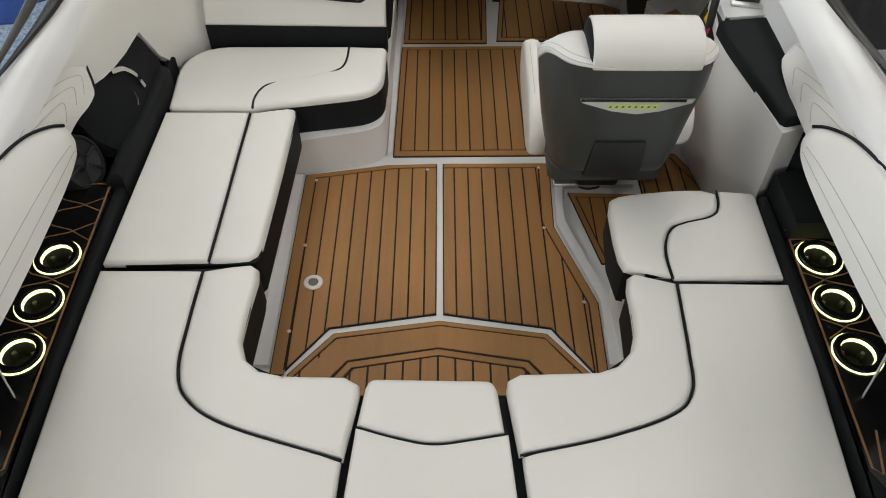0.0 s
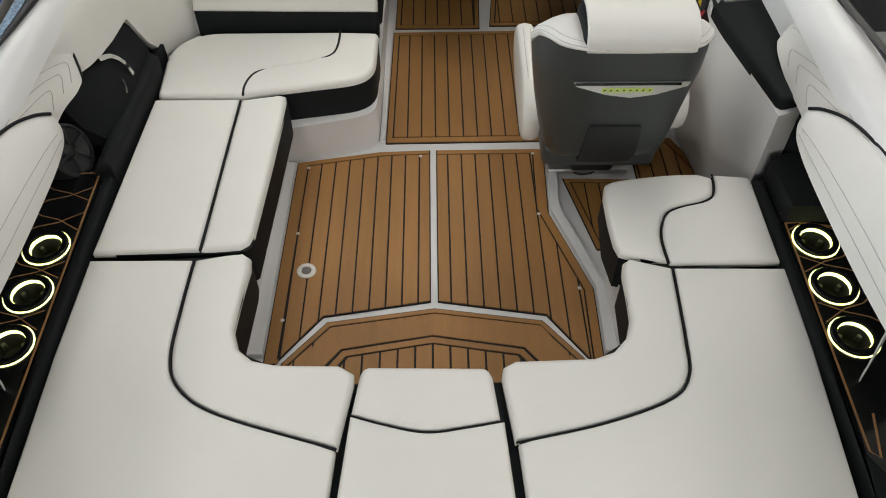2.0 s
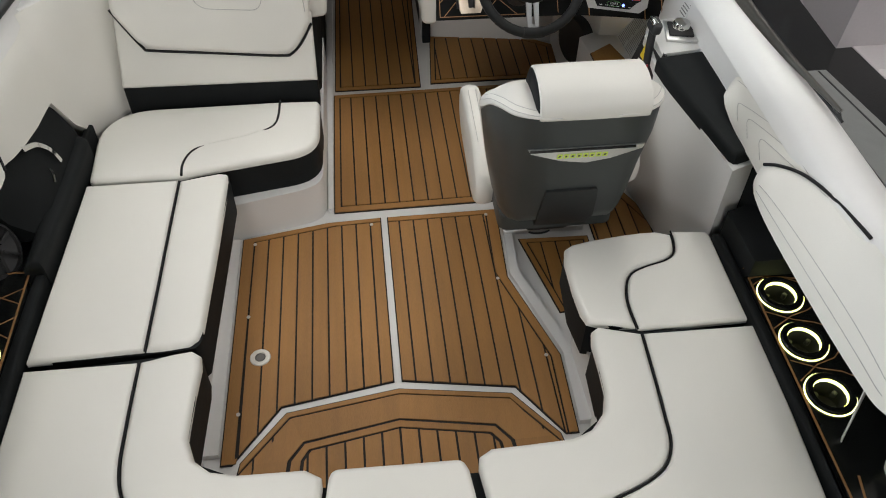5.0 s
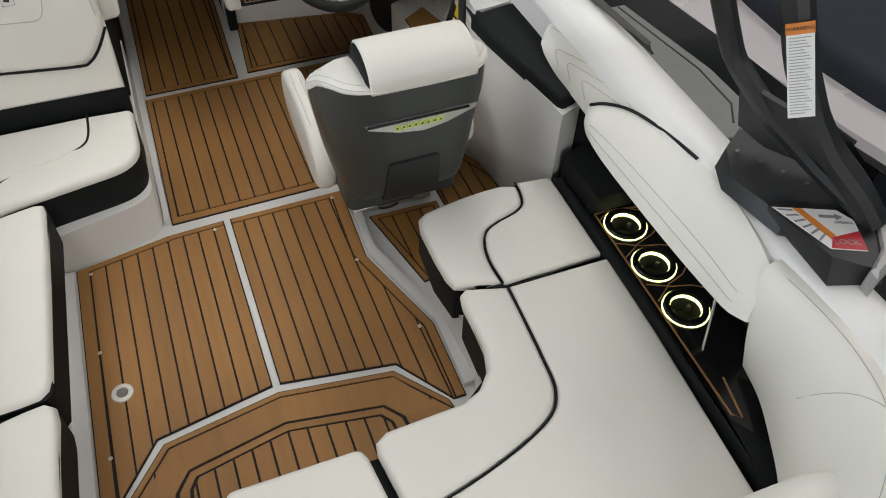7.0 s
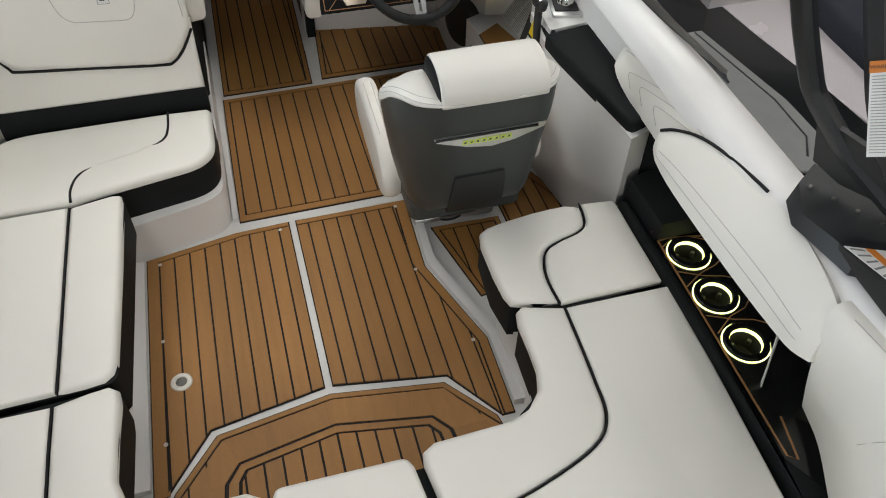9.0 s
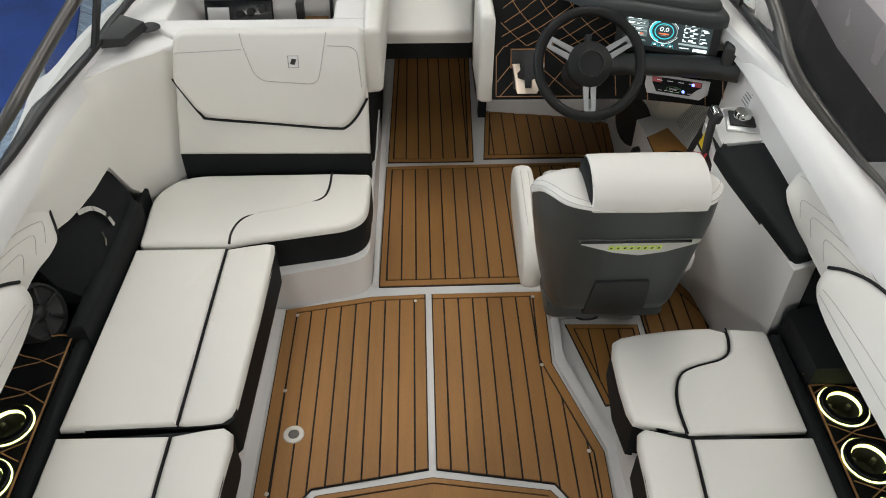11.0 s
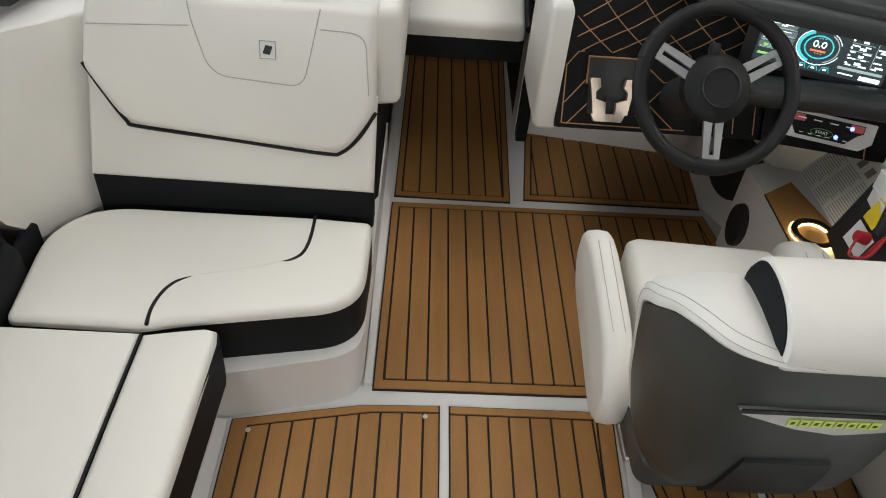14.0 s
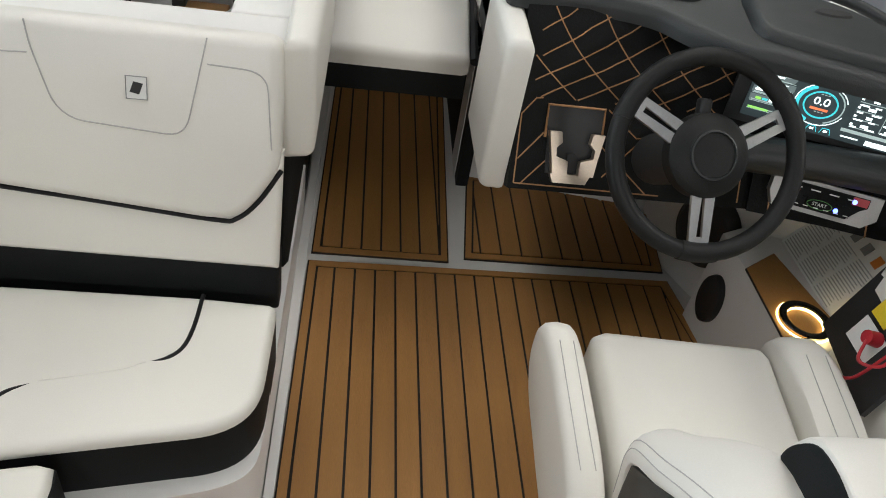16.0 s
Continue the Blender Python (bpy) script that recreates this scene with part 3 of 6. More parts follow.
# ---- padded coaming panels ----
def coaming(sgn, name, label, low, high, thick=0.035, group="coaming pads"):
    """A padded panel between a lower and an upper edge line, both from front to back."""
    t = thing(name, (low[0][0] * sgn, low[0][1], low[0][2]), label, "pad", group)
    lo_, hi_ = curve_through(low, 8), curve_through(high, 8)
    loops = []
    n = len(lo_)
    for i, (a, b) in enumerate(zip(lo_, hi_)):
        a, b = Vector(a), Vector(b)
        e = min(1.0, min(i, n - 1 - i) / 3.0)
        e = math.sin(e * math.pi / 2) * 0.6 + 0.4
        w = b - a
        a, b = a + w * (1 - e) * 0.16, b - w * (1 - e) * 0.16
        w = b - a
        nrm = Vector((-w.z, 0, w.x)).normalized()
        if nrm.x > 0:
            nrm = -nrm
        th = thick * e
        row = [a + w * 0.0 - nrm * 0.012]
        for k in range(7):
            f = k / 6
            row.append(a + w * f + nrm * th * (math.sin(math.pi * min(max(f * 0.92 + 0.04, 0), 1)) ** 0.35 * 0.62))
        row.append(b - nrm * 0.012)
        loops.append([(sgn * p.x, p.y, p.z) for p in row])
    part("padding", loft(loops), WHITE, t)
    return t, lo_, hi_, loops


def stitched(t, loops, f0, i0, i1, r=0.0011):
    for row in f0:
        pts = [loops[i][row] for i in range(i0, min(i1, len(loops)))]
        part("stitching", tube(pts, r, 5), STITCH, t, "grey stitched seam")


for sgn in (1, -1):
    # forward panel with chevron stitching
    t, a, b, L = coaming(sgn, "coaming_pad", "white vinyl forward coaming pad with chevron stitching",
                         ([(1.072, 0.535, 0.603), (1.076, 0.42, 0.572)] if sgn > 0 else [(1.060, 0.435, 0.562), (1.060, 0.36, 0.562)]) + [(1.072, 0.25, 0.567), (1.06, 0.0, 0.567), (1.055, -0.25, 0.57)],
                         [(1.128 if sgn > 0 else 1.148, 0.585, 0.648), (1.142, 0.47, 0.677), (1.135, 0.25, 0.70), (1.13, 0.0, 0.705), (1.125, -0.25, 0.705)], 0.03)
    stitched(t, L, (6,), 2, 30)
    for k in range(3):
        i = 6 + k * 4
        c = []
        for g in np.linspace(0, 1, 18):
            u = float(np.interp(g, [0, 0.2, 0.32, 1], [i + 2.5, i + 0.6, i + 0.6, min(i + 11, 31)]))
            v = float(np.interp(g, [0, 0.2, 0.32, 1], [2.2, 3.3, 3.8, 6.3]))
            iu, iv = int(u), int(v)
            fu, fv = u - iu, v - iv
            p = [Vector(L[iu + du][iv + dv]) for du in (0, 1) for dv in (0, 1)]
            c.append(p[0].lerp(p[1], fv).lerp(p[2].lerp(p[3], fv), fu) + Vector((-sgn * 0.0007, 0, 0.0007)))
        part("stitching", tube(c, 0.0009, 5), STITCH, t, "grey chevron stitching")
    if sgn < 0:
        part("piping", tube([Vector(p) + Vector((0.002, 0.003, 0.002)) for p in L[1][1:8]], 0.0042, 6), PIPING, t, "black piping")
    # aft overlapping panel with black piping along its upper edge
    t, a, b, L = coaming(sgn, "coaming_pad", "white vinyl overlapping coaming pad edged with black piping",
                         [(1.020, 0.145, 0.585), (1.013, 0.02, 0.565), (1.010, -0.20, 0.562), (1.014, -0.42, 0.563), (1.028, -0.605, 0.565)],
                         [(1.048, 0.168, 0.645), (1.108, 0.06, 0.676), (1.136, -0.12, 0.696), (1.138, -0.34, 0.708), (1.10, -0.565, 0.70)], 0.05)
    stitched(t, L, (2, 3), 3, 31)
    part("piping", tube([Vector(L[i][7]) + Vector((-sgn * 0.001, 0, 0.004)) for i in range(0, 20)], 0.005, 6), PIPING, t, "black piping")
    # tall aft corner panel
    t = thing("corner_pad", (sgn * 1.1, -0.8, 0.33), "tall white vinyl corner coaming pad with curved stitching", "pad", "coaming pads")
    lowc = curve_through([(1.105, -0.60, 0.36), (1.075, -0.70, 0.37), (1.030, -0.80, 0.37), (0.985, -0.885, 0.37), (0.93, -0.96, 0.37), (0.80, -1.06, 0.37)], 6)
    midc = curve_through([(1.045, -0.60, 0.56), (1.045, -0.70, 0.56), (1.02, -0.80, 0.56), (0.985, -0.88, 0.56), (0.93, -0.97, 0.56), (0.81, -1.08, 0.56)], 6)
    topc = curve_through([(1.075, -0.55, 0.695), (1.085, -0.69, 0.70), (1.08, -0.81, 0.70), (1.055, -0.92, 0.69), (0.98, -1.01, 0.68), (0.83, -1.12, 0.67)], 6)
    outc = curve_through([(1.17, -0.55, 0.70), (1.18, -0.70, 0.70), (1.17, -0.84, 0.70), (1.13, -0.98, 0.69), (1.03, -1.09, 0.68), (0.85, -1.18, 0.67)], 6)
    bm = bmesh.new()
    rows = []
    for p, q, r_, s in zip(lowc, midc, topc, outc):
        c = curve_through([p, q, r_, s], 5)
        c += [(s[0] + 0.01, s[1] - 0.01, 0.36), (p[0] + 0.05, p[1] - 0.05, 0.36)]
        rows.append([(sgn * v[0], v[1], v[2]) for v in c])
    ring_faces(bm, rows)
    part("padding", bm, WHITE, t)
    part("stitching", tube([(Vector(r[11]) + Vector((0, 0, 0.001))) for r in rows[2:]], 0.0011, 5), STITCH, t, "grey stitched seam")
    part("stitching", tube([(Vector(r[13]) + Vector((0, 0, 0.001))) for r in rows[2:]], 0.0011, 5), STITCH, t, "grey stitched seam")
    part("stitching", tube(curve_through([(Vector(rows[k][j]) + Vector((0, 0, 0.0012))) for k, j in ((12, 5), (14, 7), (16, 9), (18, 11), (20, 13))], 4), 0.001, 5), STITCH, t, "grey curved seam")
    # aft headrest roll
    t = thing("aft_backrest", (sgn * 0.8, -1.1, 0.3), "white vinyl aft backrest roll with black piping", "backrest", "aft backrests")
    part("padding", pad(rounded([(sgn * 0.72, -0.945), (sgn * 0.92, -0.950), (sgn * 1.03, -1.00), (sgn * 1.05, -1.3), (sgn * 0.72, -1.3)], 0.05), 0.3, 0.622, 0.05, 6, 0.004), WHITE, t)
    part("piping", tube(curve_through([(sgn * 0.955, -0.975, 0.600), (sgn * 0.980, -1.01, 0.622), (sgn * 0.985, -1.08, 0.627), (sgn * 0.985, -1.28, 0.627)], 5), 0.005, 6), PIPING, t)


# ---- helm seat ----
def helm_seat():
    X = 0.557
    t = thing("captain_chair", (X, 0.6, 0), "white vinyl helm seat with charcoal shell and wrap-around bolsters", "chair")
    # shell: wraps round the back and the sides
    prof = [(0.270, 0.150, 0.395, 0.05), (0.283, 0.188, 0.365, 0.10), (0.33, 0.203, 0.338, 0.17), (0.43, 0.222, 0.316, 0.21), (0.55, 0.240, 0.300, 0.222), (0.64, 0.252, 0.282, 0.229), (0.70, 0.254, 0.272, 0.239), (0.78, 0.252, 0.262, 0.249)]

    def plan(i, z):
        w, yb, d = (float(np.interp(z, [p[0] for p in prof], [p[k] for p in prof])) for k in (1, 2, 3))
        k = float(np.interp(z, [0.30, 0.55, 0.72], [0.45, 0.8, 1.0]))
        return [(w, yb + d), (w - 0.003 * k, yb + d * 0.76), (w - 0.009 * k, yb + d * 0.56), (w - 0.026 * k, yb + d * 0.33), (w - 0.058 * k, yb + d * 0.14), (w - 0.112 * k, yb + d * 0.02), (w * 0.3, yb), (0, yb)][i]

    tops = [0.634, 0.682, 0.724, 0.752, 0.759, 0.766, 0.770, 0.770]
    cols = []
    for sx, i in [(-1, i) for i in range(8)] + [(1, i) for i in range(6, -1, -1)]:
        outside, inside = [], []
        for j in range(13):
            z = 0.270 + (tops[i] - 0.270) * j / 12
            x, y = plan(i, z)
            outside.append((X + sx * x, y, z))
            inside.append((X + sx * x * 0.93, y + (0.018 if i > 2 else 0.0), z - (0.004 if j == 12 else 0)))
        cols.append(outside + list(reversed(inside)))
    part("shell", loft(cols), SHELL, t, "charcoal grey moulded shell")
    # lower boss and raised moulding lines on the shell
    part("shell_boss", loft([[(X + sx * w, y, z) for sx, y in ((-1, yb), (1, yb), (0.96, yb + 0.05), (-0.96, yb + 0.05))] for z, w, yb in ((0.275, 0.085, 0.362), (0.34, 0.088, 0.327), (0.43, 0.083, 0.308), (0.47, 0.078, 0.302), (0.475, 0.07, 0.315))]), DASHV, t, "darker moulded boss")
    # badge plate
    pl = [(0.402, 0.655), (0.735, 0.655), (0.728, 0.642), (0.640, 0.615), (0.570, 0.605), (0.498, 0.615), (0.410, 0.642)]
    m = basis((X, 0.2795, 0.64), (1, 0, 0), (0, 0.14, 1))
    b_ = part("badge_plate", plate(on(m, [(x - X, z - 0.64) for x, z in reversed(pl)], 0.006), 0.006), ALU, t, "brushed metal badge plate")
    for k in range(8):
        u = -0.072 + k * 0.0185
        part("badge_block", plate(on(m, [(u - 0.001, -0.016), (u + 0.0135, -0.016), (u + 0.0165, -0.003), (u + 0.002, -0.003)], 0.0085), 0.002), LIME, b_, "yellow-green slanted badge block")
        part("badge_core", plate(on(m, [(u + 0.003, -0.012), (u + 0.009, -0.012), (u + 0.0115, -0.007), (u + 0.0055, -0.007)], 0.0093), 0.0012), SHELL, b_, "dark inner stripe")
    part("badge_line", plate(on(m, [(-0.15, 0.014), (-0.15, 0.006), (0.152, 0.006), (0.152, 0.014)], 0.0085), 0.002), CARBON, b_)
    # backrest cushion, wing bolsters, headrest
    part("backrest", box((X, 0.395, 0.55), (0.40, 0.10, 0.36), 0.04, Matrix.Rotation(radians(8), 4, "X"), 5), WHITE, t)
    for s in (-1, 1):
        run = []
        for z, size in ((0.33, 0.34), (0.42, 0.36), (0.50, 0.40), (0.57, 0.46)):
            x, y = plan(0, z)
            run.append(((X + s * x, y, z), (0, 1, 0), (-s, 0, 0), (size, size, 0)))
        for i, e, q, size in ((0, (0, 0.7, 0.7), (0.192, 0.535), 0.66), (1, (0, 0.25, 0.95), (0.178, 0.512), 0.72), (2, (0, 0, 1), (0.160, 0.486), 0.68), (3, (0, 0, 1), (0.140, 0.458), 0.62),
                              (4, (0, 0, 1), (0.124, 0.440), 0.58), (5, (0, 0, 1), (0.108, 0.430), 0.40), (6, (0, 0, 1), (0.06, 0.420), 0.08)):
            x, y = plan(i, tops[i])
            nn = (s * (q[0] - x) / 0.098, (q[1] - y) / 0.098, 0)
            run.append(((X + s * x, y, tops[i]), e, nn, (size, 1.0, 0)))
        lines = [curve_through([r_[k] for r_ in run], 5) for k in range(4)]
        sec = [(-0.002, 0.006), (0.005, -0.002), (0.018, -0.005), (0.034, -0.003), (0.047, 0.007), (0.054, 0.024), (0.053, 0.050), (0.044, 0.075), (0.026, 0.092), (0.0, 0.098), (-0.03, 0.092)]
        rows = [[tuple(Vector(p) + Vector(e) * u * sz[0] + Vector(nn) * v * sz[1]) for u, v in sec] for p, e, nn, sz in zip(*lines)]
        part("wing_bolster", loft(rows), WHITE, t)
        for k in (3, 4):
            part("stitching", tube([r_[k] for r_ in rows[12:]], 0.0008, 5), STITCH, t)
    hp = [(0.262, 0.762), (0.258, 0.782), (0.264, 0.808), (0.288, 0.834), (0.332, 0.850), (0.382, 0.852), (0.420, 0.838), (0.440, 0.806), (0.443, 0.765), (0.43, 0.738), (0.35, 0.735), (0.285, 0.748)]
    hp = curve_through(hp + hp[:1], 3)[:-1]
    cy, cz = 0.352, 0.792
    rows = []
    for x, k in ((-0.152, 0.93), (-0.150, 0.97), (-0.144, 0.99), (-0.11, 1.0), (0.0, 1.012), (0.11, 1.0), (0.144, 0.99), (0.150, 0.97), (0.152, 0.93)):
        rows.append([(0.573 + x, cy + (y - cy) * k, cz + (z - cz) * k) for y, z in hp])
    h = part("headrest", loft(rows), WHITE, t)
    for s in (-1, 1):
        x = 0.573 + s * 0.1525
        tri = rounded([(0.266, 0.764), (0.345, 0.742), (0.437, 0.742), (0.442, 0.790), (0.415, 0.838), (0.372, 0.846), (0.322, 0.838), (0.282, 0.812)], [0.004, 0.02, 0.012, 0.02, 0.02, 0.02, 0.02, 0.02], 4)
        part("gusset", loft([[(x - s * 0.010, y, z) for y, z in tri], [(x + s * 0.002, y, z) for y, z in tri], [(x + s * 0.006, 0.385 + (y - 0.385) * 0.86, 0.785 + (z - 0.785) * 0.86) for y, z in tri]]), BLACKV, h, "black side gusset")
    # seat
    part("seat", pad(rounded([(X - 0.165, 0.42), (X + 0.185, 0.42), (X + 0.232, 0.972), (X - 0.140, 0.995)], 0.03), 0.285, 0.375, 0.028, 6, 0.006), WHITE, t)
    c = [(X - 0.055, 0.975), (X - 0.045, 0.875), (X + 0.045, 0.835), (X + 0.135, 0.860), (X + 0.148, 0.955)]
    part("stitching", tube([(x, y, 0.3782) for x, y in rounded(c, [0, 0.03, 0.02, 0.03, 0], 4)], 0.0011, 5), STITCH, t)
    part("seat_pan", pad(rounded([(X - 0.19, 0.40), (X + 0.19, 0.40), (X + 0.18, 0.95), (X - 0.18, 0.95)], 0.04), 0.225, 0.29, 0.015, 4, 0), SHELL, t)
    for s, y0, y1, xc, wide in ((-1, 0.545, 1.0, X - 0.214, 1.0), (1, 0.60, 1.0, X + 0.285, 1.55)):
        prof2 = rounded([(y0, 0.205), (y0 + 0.06, 0.165), (y1 - 0.06, 0.235), (y1, 0.30), (y1, 0.40), (y1 - 0.10, 0.425), (y0 + 0.10, 0.395), (y0, 0.30)], [0.04, 0.05, 0.05, 0.04, 0.05, 0.08, 0.09, 0.05], 4)
        cy2, cz2 = (y0 + y1) / 2, 0.30
        rows = [[(xc + dx * wide, cy2 + (y - cy2) * (1 - (1 - k) * 0.35), cz2 + (z - cz2) * k) for y, z in prof2] for dx, k in ((-0.034, 0.80), (-0.031, 0.90), (-0.022, 0.97), (0, 1.0), (0.022, 0.97), (0.031, 0.90), (0.034, 0.80))]
        a_ = part("arm_bolster", loft(rows), WHITE, t)
        for dx in (-0.014, 0.012):
            top = [(xc + dx * wide, y0 + 0.11 + k * (y1 - y0 - 0.2) / 8, 0.3975 + 0.0295 * k / 8 - 0.002) for k in range(9)]
            part("stitching", tube(top, 0.001, 5), STITCH, a_)
    part("pedestal", box((X + 0.03, 0.66, 0.13), (0.16, 0.16, 0.22), 0.02), RUBBER, t, "black pedestal")
    part("slide_base", box((X + 0.02, 0.70, 0.015), (0.30, 0.22, 0.025), 0.006), ALU, t, "silver slide base")
    part("cable", tube(curve_through([(X - 0.06, 0.62, 0.02), (X - 0.02, 0.585, 0.012), (X + 0.04, 0.59, 0.015), (X + 0.05, 0.63, 0.03)], 6), 0.004, 6), RUBBER, t)


helm_seat()


# ---- lounge backrest and port console ----
def tilted(poly, m, r, thick, seg=5):
    """A padded panel on a tilted surface m, from (right, up) points."""
    bm = pad(poly, -0.01, thick, r, seg, 0.004)
    bmesh.ops.transform(bm, matrix=m, verts=bm.verts)
    return bm


BK = basis((0, 1.118, 0.372), (1, 0, 0), (0, 0.29, 1))
SL = math.hypot(0.29, 1)
bk = thing("lounge_backrest", (-0.55, 1.15, 0.3), "white vinyl lounge backrest with black piping and black lower band", "backrest")
part("lower_band", box((-0.555, 1.145, 0.31), (0.70, 0.06, 0.14), 0.008), BLACKV, bk, "black vinyl band")
part("lower_panel", tilted([(-0.905, 0.0), (-0.205, -0.008), (-0.203, 0.24), (-0.88, 0.28)], BK, 0.014, 0.012), WHITE, bk)
U = rounded([(-0.885, 0.276), (-0.798, 0.142), (-0.315, 0.096), (-0.262, 0.119), (-0.207, 0.205), (-0.207, 0.450), (-0.86, 0.450)], [0.02, 0.05, 0.04, 0.04, 0.03, 0.03, 0.05])
part("upper_panel", tilted(U, BK, 0.022, 0.034), WHITE, bk)
part("piping", tube(on(BK, curve_through([(-0.886, 0.282), (-0.845, 0.214), (-0.80, 0.149), (-0.77, 0.135), (-0.55, 0.115), (-0.33, 0.094), (-0.285, 0.100), (-0.245, 0.139), (-0.205, 0.204)], 5), 0.018), 0.0047, 6), PIPING, bk, "black piping")
for c in ([(-0.63, 0.44), (-0.625, 0.40), (-0.595, 0.30), (-0.565, 0.275), (-0.39, 0.262), (-0.37, 0.28), (-0.335, 0.44)], [(-0.86, 0.375), (-0.63, 0.385)], [(-0.335, 0.395), (-0.255, 0.392), (-0.232, 0.375), (-0.222, 0.25)]):
    part("stitching", tube(on(BK, rounded(c, [0] + [0.02] * (len(c) - 2) + [0], 3), 0.0385), 0.0014, 5), STITCH, bk, "grey stitched seam")
b_ = part("badge", plate(on(BK, [(-0.472, 0.322), (-0.437, 0.322), (-0.437, 0.362), (-0.472, 0.362)], 0.0395), 0.002), LABEL, bk, "small square badge")
part("badge_edge", tube(on(BK, [(-0.472, 0.322), (-0.437, 0.322), (-0.437, 0.362), (-0.472, 0.362)], 0.0397), 0.0012, 5, True), INK, b_)
part("badge_mark", plate(on(BK, [(-0.466, 0.334), (-0.450, 0.331), (-0.443, 0.350), (-0.459, 0.353)], 0.041), 0.002), RUBBER, b_, "black slanted mark")

# padded inner side wall of the port cockpit, ahead of the pocket
t = thing("side_pad", (-1.05, 1.1, 0.3), "white vinyl padded side wall beside the lounge", "pad", "coaming pads")
rows = []
for y, k, low in ((0.28, 0.06, 0.60), (0.40, 0.045, 0.585), (0.48, 0.024, 0.556), (0.53, 0.014, 0.545), (0.60, 0.006, 0.535), (0.70, 0.0, 0.524), (0.80, 0.0, 0.517), (0.845, 0.0, 0.512), (0.87, 0.0, 0.45), (0.90, 0.0, 0.38), (0.94, -0.003, 0.335), (0.98, -0.008, 0.265),
                  (1.03, -0.025, 0.25), (1.08, -0.055, 0.25), (1.13, -0.095, 0.25), (1.18, -0.145, 0.25), (1.24, -0.185, 0.25), (1.32, -0.21, 0.25)):
    row = []
    for i in range(10):
        z = low + (0.742 - low) * i / 9
        row.append((float(np.interp(z, [0.25, 0.34, 0.45, 0.58, 0.68, 0.742], [-1.02, -1.015, -1.035, -1.06, -1.085, -1.13])) - k * (1.0 + (0.35 if y > 1.0 else -0.5) * max(0, z - 0.5) / 0.25), y, z))
    rows.append(row + [(-1.19, y, 0.70), (-1.19, y, low)])
part("padding", loft(rows), WHITE, t)
part("stitching", tube([(-1.022, 1.03, 0.50), (-0.991, 1.08, 0.495), (-0.95, 1.13, 0.49), (-0.90, 1.18, 0.485)], 0.0013, 5), STITCH, t)

# black pocket ahead of the port console, with speaker and chrome trim
t = thing("side_pocket", (-1.1, 0.6, 0.3), "black side pocket panel with chrome trim beside the seat", "pocket")
part("pocket_panel", loft([[(-1.0, y, 0.325), (-1.015 - k, y, 0.40), (-1.06 - k, y, 0.50), (-1.10 - k, y, 0.545), (-1.20, y, 0.545), (-1.20, y, 0.325)] for y, k in ((0.40, 0.09), (0.46, 0.03), (0.52, 0.004), (0.62, 0.0), (0.80, 0.0), (0.86, 0.005))]), BLACKV, t)
part("pocket_roll", pad(rounded([(-0.988, 0.25), (-1.050, 0.25), (-1.052, 0.80), (-1.035, 0.865), (-0.985, 0.865), (-0.972, 0.80)], [0.01, 0.01, 0.03, 0.02, 0.02, 0.03]), 0.19, 0.372, 0.026, 6, 0.002), BLACKV, t, "black padded roll")
part("chrome_trim", ribbon(curve_through([(-1.060, 0.575, 0.535), (-1.052, 0.645, 0.497), (-1.028, 0.668, 0.456), (-1.012, 0.670, 0.408)], 12), 0.016, 0.004, (1, 0, 0.6), thick=0.006), CHROME, t, "chrome trim bar")
part("handle", tube(curve_through([(-1.022, 0.605, 0.435), (-1.014, 0.595, 0.42), (-1.012, 0.58, 0.40)], 4), 0.003, 6), CHROME, t, "small chrome clip")


def speaker(m, r, label, open_=True):
    t = thing("speaker", m.translation, label, "speaker", "speakers")
    part("rim", lathe([(r * 0.86, 0.004), (r * 0.9, 0.012), (r, 0.010), (r * 1.04, 0.0), (r * 1.04, -0.05)], 36, m), RUBBER, t)
    if open_:
        part("cone", lathe([(r * 0.88, 0.004), (r * 0.62, -0.004), (r * 0.34, -0.012), (r * 0.3, -0.004), (r * 0.16, 0.003), (0.0, 0.005)], 36, m), RUBBER, t, "black speaker cone")
    else:
        part("grille", lathe([(r * 0.9, 0.010), (r * 0.6, 0.0135), (r * 0.3, 0.015), (0.0, 0.0155)], 36, m), RUBBER, t, "black fabric grille")
    if open_:
        for k in range(6):
            a = k * math.pi / 3
            part("spoke", box((0, 0, 0), (r * 0.62, r * 0.12, 0.006), 0.002, m @ Matrix.Rotation(a, 4, "Z") @ Matrix.Translation((r * 0.57, 0, 0.009)), 2), RUBBER, t, "black grille spoke")
    return t


speaker(basis((-1.125, 0.31, 0.385), (0.15, 1, 0), (-0.5, 0, 1)), 0.085, "black round speaker with spoked grille in the console end")
speaker(basis((0.875, 1.345, 0.14), (0.09, -1, 0), (0.0, 0, 1)) @ Matrix.Diagonal((0.62, 1, 1, 1)), 0.072, "small black oval speaker in the footwell side", False)
speaker(basis((0.909, 1.528, 0.225), (0.087, -0.19, 0), (0, 0, 1)) @ Matrix.Translation((0, 0, 0.034)) @ Matrix.Diagonal((1, 1.1, 1, 1)), 0.092, "large black round speaker below the dash", False)
solid("footwell_bulkhead", prism([(0.26, 1.99), (0.86, 1.90), (1.0, 1.9), (1.0, 2.1), (0.26, 2.1)], -0.01, 0.45), GEL, "white gelcoat bulkhead ahead of the footwell", "bulkhead", kind="structure")

